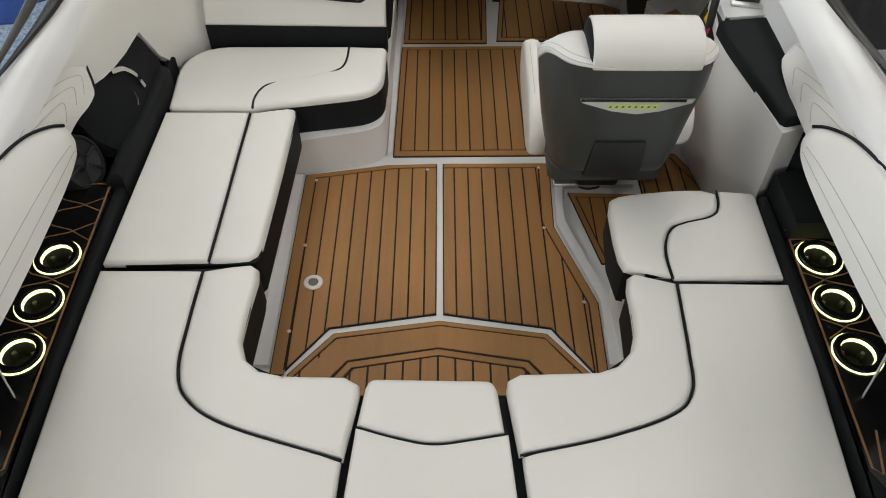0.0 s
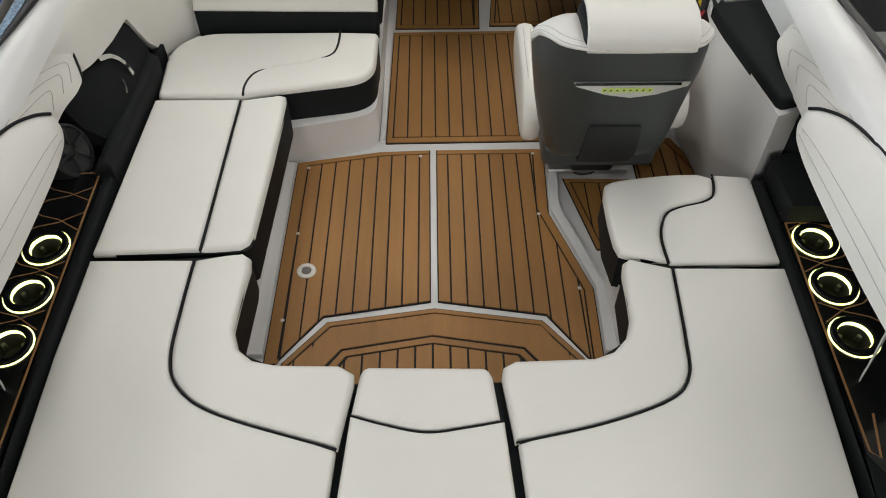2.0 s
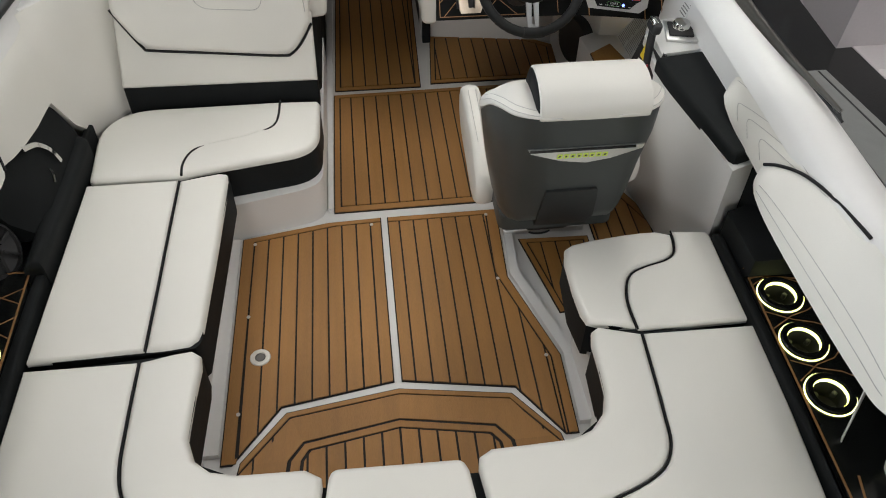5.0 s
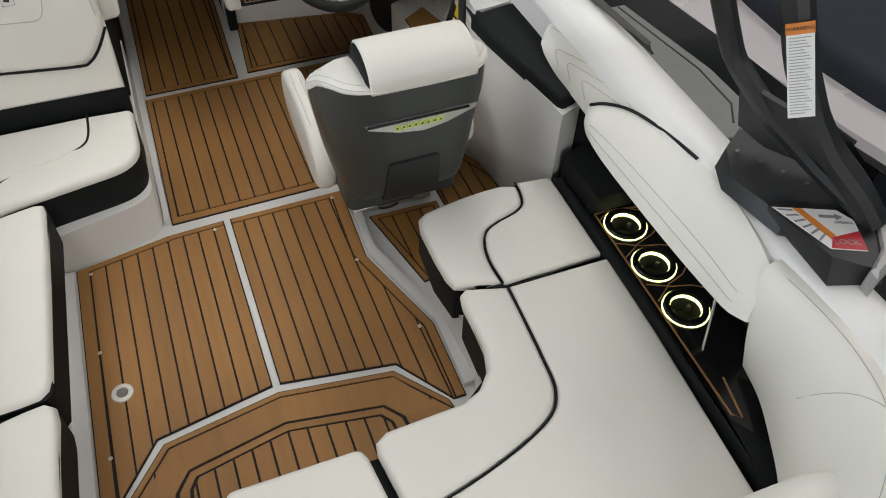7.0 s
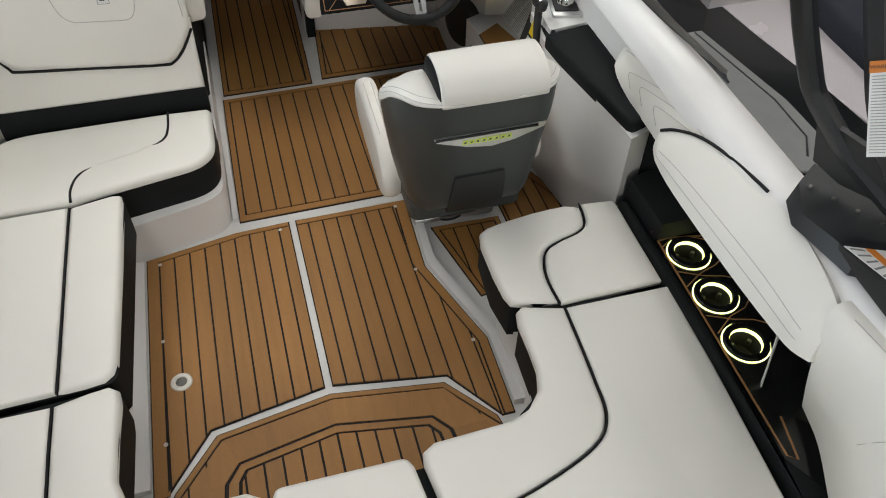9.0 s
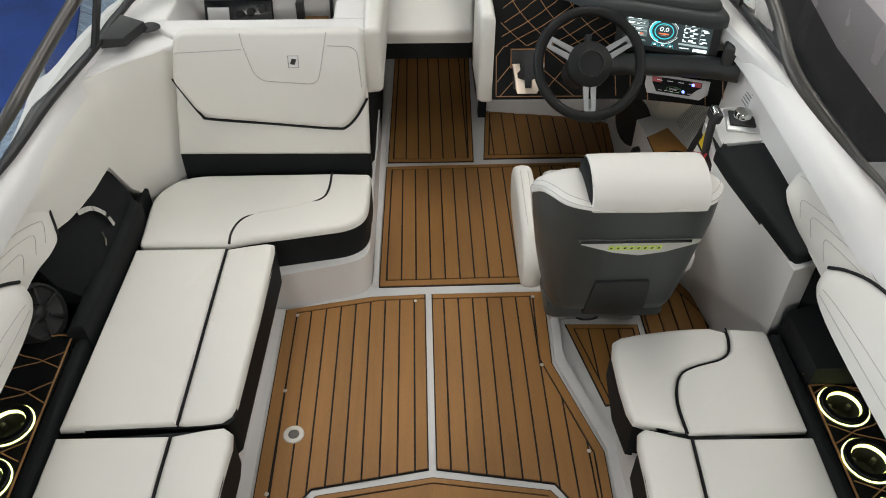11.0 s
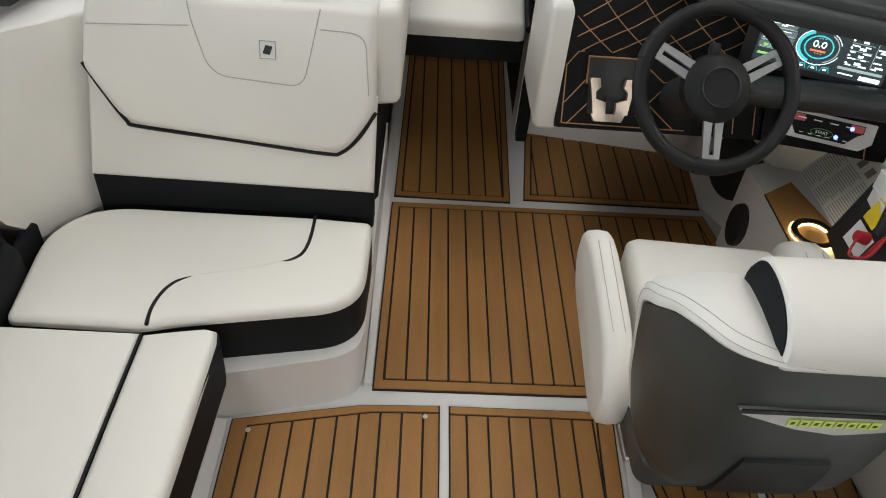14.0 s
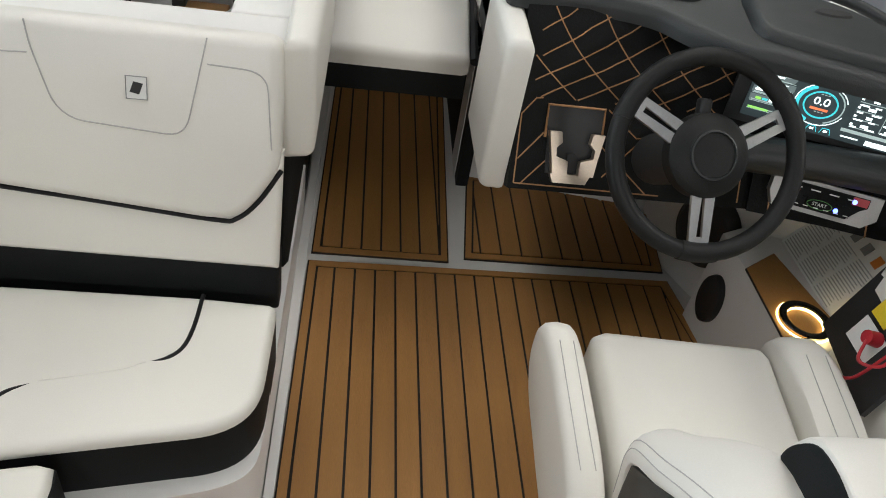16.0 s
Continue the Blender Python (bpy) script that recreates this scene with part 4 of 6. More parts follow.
# console body with a glove box recess
con = thing("port_console", (-0.7, 1.6, 0.2), "white gelcoat port console with open glove box", "console", kind="structure")
DZ = 0.765
part("console_side", prism([(-0.215, 1.30), (-0.205, 1.32), (-0.200, 2.45), (-0.26, 2.45), (-0.26, 1.30)], 0.19, 0.74), BLACKV, con, "black side face")
part("console_side_lower", prism([(-0.206, 1.72), (-0.203, 2.5), (-0.3, 2.5), (-0.3, 1.72)], -0.01, 0.2), BLACKV, con)
GX0, GX1, GY0, GY1 = -0.93, -0.33, 1.40, 1.76
for nm, pl in (("deck_back", [(-1.15, 1.375), (-0.95, 1.335), (-0.865, 1.262), (-0.205, 1.262), (-0.205, GY0), (-1.13, GY0)]), ("deck_side", [(-1.13, GY0), (GX0, GY0), (GX0, GY1), (-1.0, GY1)]),
               ("deck_inner", [(GX1, GY0), (-0.205, GY0), (-0.205, GY1), (GX1, GY1)]), ("deck_front", [(-1.05, GY1), (-0.205, GY1), (-0.205, 2.1), (-0.98, 2.1)])):
    part(nm, pad(pl, DZ - 0.03, DZ, 0.012, 4, 0), GEL, con)
part("deck_corner", pad(rounded([(-1.14, 1.0), (-1.055, 1.085), (-0.998, 1.135), (-0.935, 1.185), (-0.872, 1.24), (-0.86, 1.42), (-1.12, 1.42)], [0, 0.03, 0.03, 0.03, 0.01, 0, 0]), 0.66, 0.745, 0.012, 4, 0), GEL, con, "white corner moulding")
part("recess", ring_faces(bmesh.new(), [[(x, y, DZ - 0.012) for x, y in rounded([(GX0, GY0), (GX1, GY0), (GX1, GY1), (GX0, GY1)], 0.05)], [(x, y, 0.53) for x, y in rounded([(GX0 + 0.02, GY0 + 0.02), (GX1 - 0.03, GY0 + 0.02), (GX1 - 0.03, GY1 - 0.02), (GX0 + 0.05, GY1 - 0.02)], 0.05)]], False, True), GEL, con, "white recess")
part("amplifier_panel", box((-0.742, GY1 - 0.045, 0.63), (0.275, 0.02, 0.13), 0.012, Matrix.Rotation(radians(-22), 4, "X")), CARBON, con, "black control panel")
part("document", box((-0.822, GY1 - 0.064, 0.622), (0.086, 0.008, 0.095), 0.002, Matrix.Rotation(radians(-22), 4, "X")), CARD, con, "white card")
for i in range(3):
    part("knob", lathe([(0.0, 0.0), (0.016, 0.0), (0.015, 0.012), (0.0, 0.013)], 20, basis((-0.735 + i * 0.045, GY1 - 0.062, 0.645 + 0.01 * i), (1, 0, 0), (0, 0.35, 1))), RUBBER, con)
part("wooden_box", box((-0.44, GY1 - 0.10, 0.60), (0.12, 0.10, 0.06), 0.006), TEAK, con, "brown foam-lined tray")
part("tray_bracket", box((-0.49, GY1 - 0.07, 0.64), (0.03, 0.04, 0.12), 0.004), RUBBER, con)
lid = thing("glove_box_lid", (-0.65, 1.75, DZ), "dark smoked glove box lid standing open", "lid")
ML = basis((-0.648, 1.60, 0.812), (1, -0.03, 0.02), (0, 0.17, 0.13))
LP = rounded([(-0.36, 0.02), (-0.30, -0.02), (0.33, -0.005), (0.345, 0.06), (0.30, 0.165), (-0.20, 0.175)], [0.04, 0.06, 0.04, 0.05, 0.05, 0.08])
part("lid_panel", tilted(LP, ML, 0.012, 0.012), CARBON, lid, "glossy black lid")
part("lid_inner", tilted([(x * 0.9, 0.08 + (y - 0.08) * 0.72) for x, y in LP], ML, 0.004, 0.018), DASHV, lid)
part("lid_latch", plate(on(ML, [(-0.16, 0.075), (0.12, 0.085), (0.12, 0.13), (-0.16, 0.125)], 0.0245), 0.004), RUBBER, lid)
part("lid_badge", lathe([(0.0, 0.003), (0.028, 0.003), (0.030, 0.0)], 24, ML @ Matrix.Translation((-0.0, 0.105, 0.024)) @ Matrix.Diagonal((1, 0.45, 1, 1))), SATIN, lid)
part("gas_strut", tube([(-0.37, 1.72, 0.60), (-0.365, 1.74, 0.90)], 0.007, 8), RUBBER, lid, "black gas strut")

# padded ends of the two consoles along the walkway
for nm, pl, z0, z1, lab in (("console_end_pad", [(-0.222, 1.215), (-0.150, 1.235), (-0.143, 1.80), (-0.222, 1.80)], 0.55, 0.80, "white vinyl padded end of the port console"),
                            ("console_end_pad", [(0.206, 1.335), (0.262, 1.315), (0.262, 1.62), (0.200, 1.62)], 0.44, 0.80, "white vinyl padded end of the helm console")):
    t = thing(nm, (pl[0][0], 1.5, z0), lab, "pad", "console end pads")
    part("padding", pad(rounded(pl, 0.018), z0, z1, 0.02, 5, 0.004, True), WHITE, t)
    part("grab_post", tube([((pl[0][0] + pl[1][0]) / 2 + (0.02 if pl[0][0] > 0 else -0.035), 1.50, z1 - 0.01), ((pl[0][0] + pl[1][0]) / 2 + (0.02 if pl[0][0] > 0 else -0.035), 1.505, z1 + 0.30)], 0.008, 10), CHROME, t, "polished steel post")

# bow seat seen through the walkway
t = thing("bow_lounge", (0.03, 2.8, 0.4), "white vinyl bow lounge pad with a black seam", "pad")
part("padding", pad(rounded([(-0.34, 2.585), (0.40, 2.585), (0.52, 2.75), (0.40, 3.05), (-0.34, 3.05), (-0.46, 2.75)], 0.05), 0.10, 0.545, 0.04, 5, 0.005), WHITE, t)
part("piping", tube(curve_through([(-0.36, 2.60, 0.53), (-0.20, 2.565, 0.515), (0.03, 2.56, 0.51), (0.26, 2.565, 0.515), (0.42, 2.60, 0.53)], 5), 0.012, 6), PIPING, t, "black seam")
t = thing("bow_cushion", (0.04, 2.6, 0), "white vinyl bow seat cushion with black front", "cushion")
part("seat_pad", pad(rounded([(-0.172, 1.815), (0.219, 1.815), (0.246, 2.20), (0.226, 2.53), (-0.156, 2.53), (-0.190, 2.20)], [0.02, 0.02, 0.02, 0.04, 0.04, 0.02]), 0.45, 0.500, 0.02, 5, 0.005), WHITE, t)
part("front", box((0.024, 1.90, 0.412), (0.385, 0.14, 0.09), 0.006), BLACKV, t, "black front face")
# Black panel stands in for the shade deep under the bow seat.
solid("bow_shade_panel", box((0.04, 2.56, 0.1), (0.5, 0.05, 0.3)), BLACKV, "black panel standing in for the shaded recess below the bow seat", "bulkhead", kind="structure")
for s in (-1, 1):
    t = thing("bow_side_seat", (s * 0.55, 2.7, 0.1), "white vinyl bow side seat with black seam", "seat", "bow side seats")
    part("padding", pad(rounded([(0.03 + s * 0.225, 2.12), (0.03 + s * 0.75, 2.12), (0.03 + s * 0.62, 2.9), (0.03 + s * 0.35, 3.3), (0.03 + s * 0.213, 2.6)], 0.03), 0.1, 0.53, 0.05, 5, 0.005), WHITE, t)
    part("piping", tube([(0.026 + s * 0.205, 1.83, 0.485), (0.028 + s * 0.228, 2.2, 0.485), (0.034 + s * 0.205, 2.55, 0.485)], 0.012, 6), PIPING, t)
solid("bow_cap", pad(rounded([(-0.9, 3.0), (0.9, 3.0), (0.55, 3.75), (0.0, 4.15), (-0.55, 3.75)], 0.1), 0.45, 0.62, 0.05, 4, 0), GEL, "white gelcoat bow deck", "deck", kind="structure")
solid("bow_floor", prism([(-1.0, 2.5), (1.0, 2.5), (0.7, 3.2), (-0.7, 3.2)], 0.05, 0.1), GELM, "white bow well floor", "floor", kind="structure")

# ---- helm ----
dash = thing("helm_console", (0.7, 1.5, 0.4), "black quilted helm dash with copper stitching and padded hood", "console")
FACE = basis((0.70, 1.295, 0.49), (1, 0.0, 0), (0, 0.54, 1))
part("fascia", plate(on(FACE, [(-0.44, -0.01), (0.12, -0.012), (0.12, 0.375), (-0.44, 0.375)]), 0.04), FASCIA, dash, "black quilted fascia")
part("console_body", prism([(0.262, 1.50), (1.05, 1.50), (1.0, 2.1), (0.262, 2.1)], 0.50, 0.80), DASHV, dash)
part("console_leg", prism([(0.262, 1.94), (0.30, 1.94), (0.30, 2.5), (0.262, 2.5)], -0.01, 0.45), BLACKV, dash)
# copper quilting
rnd = random.Random(3)


def copper(pts, w=0.0029):
    part("copper_stitching", ribbon(on(FACE, pts, 0.0), w, 0.001, (0, -0.88, 0.47)), COPPER, dash, "copper stitched line")


for k in range(10):
    u = -0.64 + k * 0.082
    run = [(u + 0.30 * f + 0.022 * math.sin(f * 3.0) + rnd.uniform(-0.003, 0.003), 0.188 + 0.185 * f) for f in np.linspace(0, 1, 12)]
    run = [p for p in run if -0.425 < p[0] < 0.11]
    if len(run) > 2:
        copper(curve_through(run, 2))
for k in range(6):
    u = -0.42 + k * 0.105
    run = [(u - 0.17 * f - 0.02 * math.sin(f * 3.0), 0.188 + 0.185 * f) for f in np.linspace(0, 1, 12)]
    run = [p for p in run if -0.425 < p[0] < 0.11]
    if len(run) > 2:
        copper(curve_through(run, 2), 0.0026)
for c in ([(-0.428, 0.002), (-0.428, 0.15), (-0.400, 0.185), (-0.385, 0.187)], [(-0.428, 0.002), (-0.10, 0.0)], [(-0.425, 0.055), (-0.375, 0.115)], [(-0.415, 0.0), (-0.365, 0.055)], [(-0.235, 0.03), (-0.16, 0.115)],
          [(-0.25, 0.10), (-0.13, 0.0)], [(-0.24, 0.175), (-0.17, 0.12), (-0.10, 0.13)], [(0.03, 0.0), (0.02, 0.13)], [(0.085, 0.0), (0.08, 0.11)]):
    copper(c)
hood = [(0.215, 1.47), (0.40, 1.475), (0.52, 1.45), (0.575, 1.38), (0.655, 1.315), (0.72, 1.305), (1.02, 1.19), (1.065, 1.21), (1.06, 1.42), (0.99, 1.60), (0.80, 1.70), (0.215, 1.76)]
part("hood", pad(rounded(hood, [0.03, 0.05, 0.06, 0.05, 0.05, 0.04, 0.03, 0.04, 0.1, 0.1, 0.05, 0.03]), 0.806, 0.845, 0.02, 5, 0.004), DASHV, dash, "black vinyl padded hood")
part("hood_step", pad(rounded([(0.24, 1.52), (0.62, 1.50), (0.70, 1.60), (0.62, 1.67), (0.24, 1.70)], 0.03), 0.84, 0.862, 0.01, 4, 0.001), DASHV, dash)
part("binnacle", pad(rounded([(0.70, 1.36), (0.99, 1.24), (1.055, 1.26), (1.03, 1.45), (0.93, 1.57), (0.74, 1.60)], [0.05, 0.05, 0.05, 0.1, 0.1, 0.08]), 0.84, 0.868, 0.022, 5, 0.004), DASHV, dash)
part("vent", lathe([(0.0, 0.004), (0.04, 0.004), (0.045, 0.0)], 24, Matrix.Translation((0.905, 1.47, 0.872)) @ Matrix.Diagonal((1, 0.4, 1, 1))), RUBBER, dash)
# screen
SM = basis((0.886, 1.318, 0.744), (0.28, -0.115, 0.005), (-0.02, 0.12, 1)) @ Matrix.Diagonal((1, 0.84, 1, 1))
part("display_housing", plate(on(SM, [(-0.185, -0.10), (0.185, -0.10), (0.185, 0.085), (-0.185, 0.085)], 0.0), 0.06), RUBBER, dash)
scr = thing("display_screen", SM.translation, "lit dashboard touch display with gauges and menu blocks", "screen")
part("glass", plate(on(SM, [(-0.155, -0.078), (0.155, -0.078), (0.155, 0.068), (-0.155, 0.068)], 0.006), 0.005), SCREENBG, scr)


def bar(x0, y0, x1, y1, mat, name="display_bar"):
    part(name, plate(on(SM, [(x0, y0), (x1, y0), (x1, y1), (x0, y1)], 0.0075), 0.001), mat, scr)


def arc_line(r0, a0, a1, w, mat):
    part("gauge_ring", tube([SM @ Vector((-0.012 + r0 * math.cos(radians(a)), -0.004 + r0 * math.sin(radians(a)), 0.0075)) for a in np.linspace(a0, a1, 25)], w, 5), mat, scr)


for i in range(8):
    if not 3 < i < 6:
        bar(-0.146 + i * 0.036 - (i % 3) * 0.004, 0.055, -0.137 + i * 0.036, 0.060, SCREENWH)
bar(-0.148, 0.0495, -0.062, 0.0508, SCREENDIM)
bar(0.045, 0.0495, 0.148, 0.0508, SCREENDIM)
for i in range(5):
    v = 0.034 - i * 0.021
    bar(-0.148, v - 0.008, -0.072, v - 0.0068, SCREENDIM)
    if i < 3:
        bar(-0.145, v, -0.130 + (i % 2) * 0.006, v + 0.004, SCREENWH)
        bar(-0.112, v, -0.098 - (i % 2) * 0.005, v + 0.004, SCREENWH)
for i, mt in enumerate((SCREENGRN, SCREENTEAL, SCREENWH, SCREENRED)):
    bar(-0.138 + i * 0.014, -0.030, -0.127 + i * 0.014, -0.024, mt)
bar(-0.146, -0.056, -0.104, -0.051, SCREENGRN)
for i in range(4):
    v = 0.036 - i * 0.022
    bar(0.056, v - 0.007, 0.108, v - 0.0056, SCREENDIM)
    bar(0.056, v - 0.001, 0.061, v + 0.004, SCREENWH)
    bar(0.080 - (i % 2) * 0.003, v - 0.002, 0.092, v + 0.005, SCREENWH)
    if i in (1, 3):
        bar(0.125, v - 0.001, 0.143, v + 0.004, SCREENWH)
for i in range(4):
    part("display_panel", plate(on(SM, [(-0.150, 0.044 - i * 0.021), (-0.150, 0.028 - i * 0.021), (-0.076 + (i % 2) * 0.006, 0.028 - i * 0.021), (-0.070, 0.044 - i * 0.021)], 0.0068), 0.0008), SCREENROW, scr)
for i in range(6):
    bar(-0.143 + (i % 2) * 0.040, 0.034 - (i // 2) * 0.021 + 0.0055, -0.118 + (i % 2) * 0.034, 0.034 - (i // 2) * 0.021 + 0.007, SCREENWH)
    bar(-0.005 + (i % 3) * 0.007 - 0.014, 0.0215 - (i // 3) * 0.045, -0.001 + (i % 3) * 0.007 - 0.014, 0.0235 - (i // 3) * 0.045, SCREENDIM)
bar(0.115, -0.035, 0.1162, 0.043, SCREENDIM)
bar(0.045, -0.052, 0.148, -0.044, SCREENDIM)
bar(0.100, -0.073, 0.148, -0.061, SCREENWH)
bar(0.050, -0.066, 0.085, -0.063, SCREENWH)
for u0 in (-0.048, -0.020, 0.008):
    part("display_line", tube([SM @ Vector((u0 + x, y, 0.0075)) for x, y in ((0.0, -0.072), (0.004, -0.058), (0.018, -0.058), (0.022, -0.072))], 0.0009, 4), SCREENTEAL, scr)
    bar(u0 + 0.007, -0.068, u0 + 0.015, -0.063, SCREENWH)
    bar(u0 + 0.007, 0.054, u0 + 0.016, 0.058, SCREENWH)
part("display_line", tube([SM @ Vector((x, y, 0.0075)) for x, y in ((-0.060, 0.064), (-0.052, 0.049), (0.030, 0.049), (0.040, 0.064))], 0.0011, 4), SCREENDIM, scr)
arc_line(0.033, 0, 360, 0.0018, SCREENTEAL)
arc_line(0.046, 115, 250, 0.0036, SCREENTEAL)
arc_line(0.052, 20, 340, 0.0009, SCREENWH)
arc_line(0.046, -65, 60, 0.0014, SCREENDIM)
for i in range(5):
    for j in range(3):
        bar(0.058 + j * 0.030, 0.040 - i * 0.019, 0.070 + j * 0.030 + (i + j) % 2 * 0.006, 0.0435 - i * 0.019, SCREENWH)
    bar(-0.146, 0.026 - i * 0.020, -0.080 + (i % 3) * 0.004, 0.0285 - i * 0.020, SCREENDIM)


def lettering(text, m, size, mat, parent, name="lettering"):
    cu = bpy.data.curves.new("t", "FONT")
    cu.body, cu.size, cu.align_x, cu.align_y, cu.extrude = text, size, "CENTER", "CENTER", 0.0004
    o = bpy.data.objects.new("t", cu)
    scene.collection.objects.link(o)
    me = bpy.data.meshes.new_from_object(o.evaluated_get(bpy.context.evaluated_depsgraph_get()))
    bpy.data.objects.remove(o)
    me.transform(m)
    me.materials.clear()
    me.materials.append(mat)
    ob = new(name, me)
    ob.parent = parent
    if parent.parent is None:
        ob.matrix_parent_inverse = Matrix.Translation(-parent.location)
    return ob


lettering("0.0", SM @ Matrix.Translation((-0.012, 0.004, 0.0078)), 0.027, SCREENWH, scr)
bar(-0.030, -0.018, 0.006, -0.0125, SCREENRED)
# knee roll and switch panel
part("knee_roll", tube(curve_through([(0.64, 1.320, 0.610), (0.85, 1.280, 0.628), (1.04, 1.215, 0.648), (1.125, 1.17, 0.655)], 6), 0.040, 14), DASHV, dash, "black padded roll")
part("side_pod", box((1.085, 1.20, 0.69), (0.05, 0.07, 0.13), 0.015, Matrix.Rotation(radians(-22), 4, "Z")), RUBBER, dash)
SW = basis((0.935, 1.240, 0.562), (1, -0.34, 0.0), (0, 0.52, 1)) @ Matrix.Diagonal((0.88, 0.88, 1, 1))
sw = thing("switch_panel", SW.translation, "metal switch panel with red and grey buttons and blue lights", "switch panel")
part("plate", plate(on(SW, [(-0.13, -0.012), (-0.115, -0.045), (0.10, -0.045), (0.13, -0.02), (0.13, 0.035), (-0.13, 0.035)], 0.012), 0.03), SATIN, sw)
part("inner_plate", plate(on(SW, [(-0.100, 0.0), (-0.078, -0.034), (0.058, -0.034), (0.084, -0.006), (0.100, 0.004), (0.100, 0.026), (-0.106, 0.026)], 0.014), 0.003), FASCIA, sw)
for i in range(5):
    part("button", plate(on(SW, [(-0.100 + i * 0.040, 0.005), (-0.064 + i * 0.040, 0.005), (-0.067 + i * 0.041, 0.024), (-0.104 + i * 0.041, 0.024)], 0.018), 0.004), RED if i in (0, 4) else FASCIA, sw)
for i in range(4):
    part("button", plate(on(SW, [(-0.078 + i * 0.036, -0.03), (-0.045 + i * 0.036, -0.03), (-0.045 + i * 0.036, -0.004), (-0.078 + i * 0.036, -0.004)], 0.018), 0.004), FASCIA, sw)
for p in ((0.065, 0.012), (0.03, -0.02)):
    part("indicator", lathe([(0.0, 0.003), (0.005, 0.002), (0.006, 0.0)], 12, SW @ Matrix.Translation((p[0], p[1], 0.018))), BLUEGLOW, sw, "blue light")
for i in range(4):
    part("button_mark", plate(on(SW, [(-0.062 + i * 0.044, 0.013), (-0.085 + i * 0.044, 0.013), (-0.085 + i * 0.044, 0.016), (-0.062 + i * 0.044, 0.016)][::-1], 0.0195), 0.001), LABEL, sw)
part("start_ring", tube([SW @ Vector((-0.010 + 0.030 * math.cos(a), -0.017 + 0.011 * math.sin(a), 0.019)) for a in np.linspace(0, 2 * math.pi, 25)[:-1]], 0.0007, 5, True), LIMEDIM, sw, "thin green ring")
lettering("START", SW @ Matrix.Translation((-0.010, -0.017, 0.0185)), 0.012, LABEL, sw)
for i in range(6):
    part("button_mark", plate(on(SW, [(-0.070 + i * 0.024, -0.027), (-0.058 + i * 0.024, -0.027), (-0.058 + i * 0.024, -0.025), (-0.070 + i * 0.024, -0.025)], 0.0195), 0.001), LABEL, sw)
part("right_panel", loft([[(x, y, z), (x, y + 0.085, z + 0.16), (x + 0.02, y + 0.13, z + 0.16), (x + 0.02, y + 0.06, z)] for x, y, z in ((0.80, 1.272, 0.488), (0.96, 1.236, 0.490), (1.07, 1.190, 0.500), (1.165, 1.135, 0.528))]), FASCIA, dash, "black angled fascia")
for x, y, z in ((0.845, 1.262, 0.488), (1.045, 1.200, 0.497), (1.10, 1.173, 0.51)):
    part("copper_stitching", ribbon([(x, y - 0.002, z), (x - 0.008, y + 0.04, z + 0.085)], 0.0034, 0.0015, (-0.3, -0.9, 0.45)), COPPER, dash, "copper stitched line")
part("right_edge", tube([(1.168, 1.130, 0.525), (1.180, 1.120, 0.58), (1.168, 1.165, 0.64), (1.150, 1.20, 0.72)], 0.005, 6), COPPER, dash, "copper edge")
# shifter gate
SH = FACE @ Matrix.Translation((-0.311, 0.088, 0.0))
shf = thing("cable_gate", SH.translation, "brushed metal bracket on the helm fascia", "bracket")
part("dark_plate", plate(on(SH, [(-0.06, 0.02), (0.06, 0.02), (0.06, 0.085), (-0.06, 0.085)], 0.006), 0.006), RUBBER, shf)
part("frame", tube(on(SH, [(-0.062, 0.018), (-0.062, 0.087), (0.062, 0.087), (0.062, 0.018)], 0.006), 0.003, 6), COPPER, shf)
for s in (-1, 1):
    arm = [(0.060, 0.034), (0.034, 0.034), (0.030, 0.012), (0.042, 0.0), (0.040, -0.018), (0.014, -0.026), (0.012, -0.056), (0.045, -0.056), (0.050, -0.02)]
    part("metal_side", plate(on(SH, [(s * x, y) for x, y in (arm if s < 0 else arm[::-1])], 0.018), 0.02), CHAMPAGNE, shf, "champagne metal side arm")
part("metal_foot", plate(on(SH, [(-0.045, -0.056), (-0.036, -0.076), (0.036, -0.076), (0.045, -0.056)], 0.018), 0.02), CHAMPAGNE, shf)
part("slot_pin", plate(on(SH, [(-0.009, -0.054), (0.009, -0.054), (0.009, -0.012), (-0.009, -0.012)], 0.012), 0.01), RUBBER, shf, "black slot pin")
part("slot_back", plate(on(SH, [(-0.052, -0.058), (0.052, -0.058), (0.056, 0.03), (-0.056, 0.03)], 0.004), 0.004), RUBBER, shf, "black slot back")

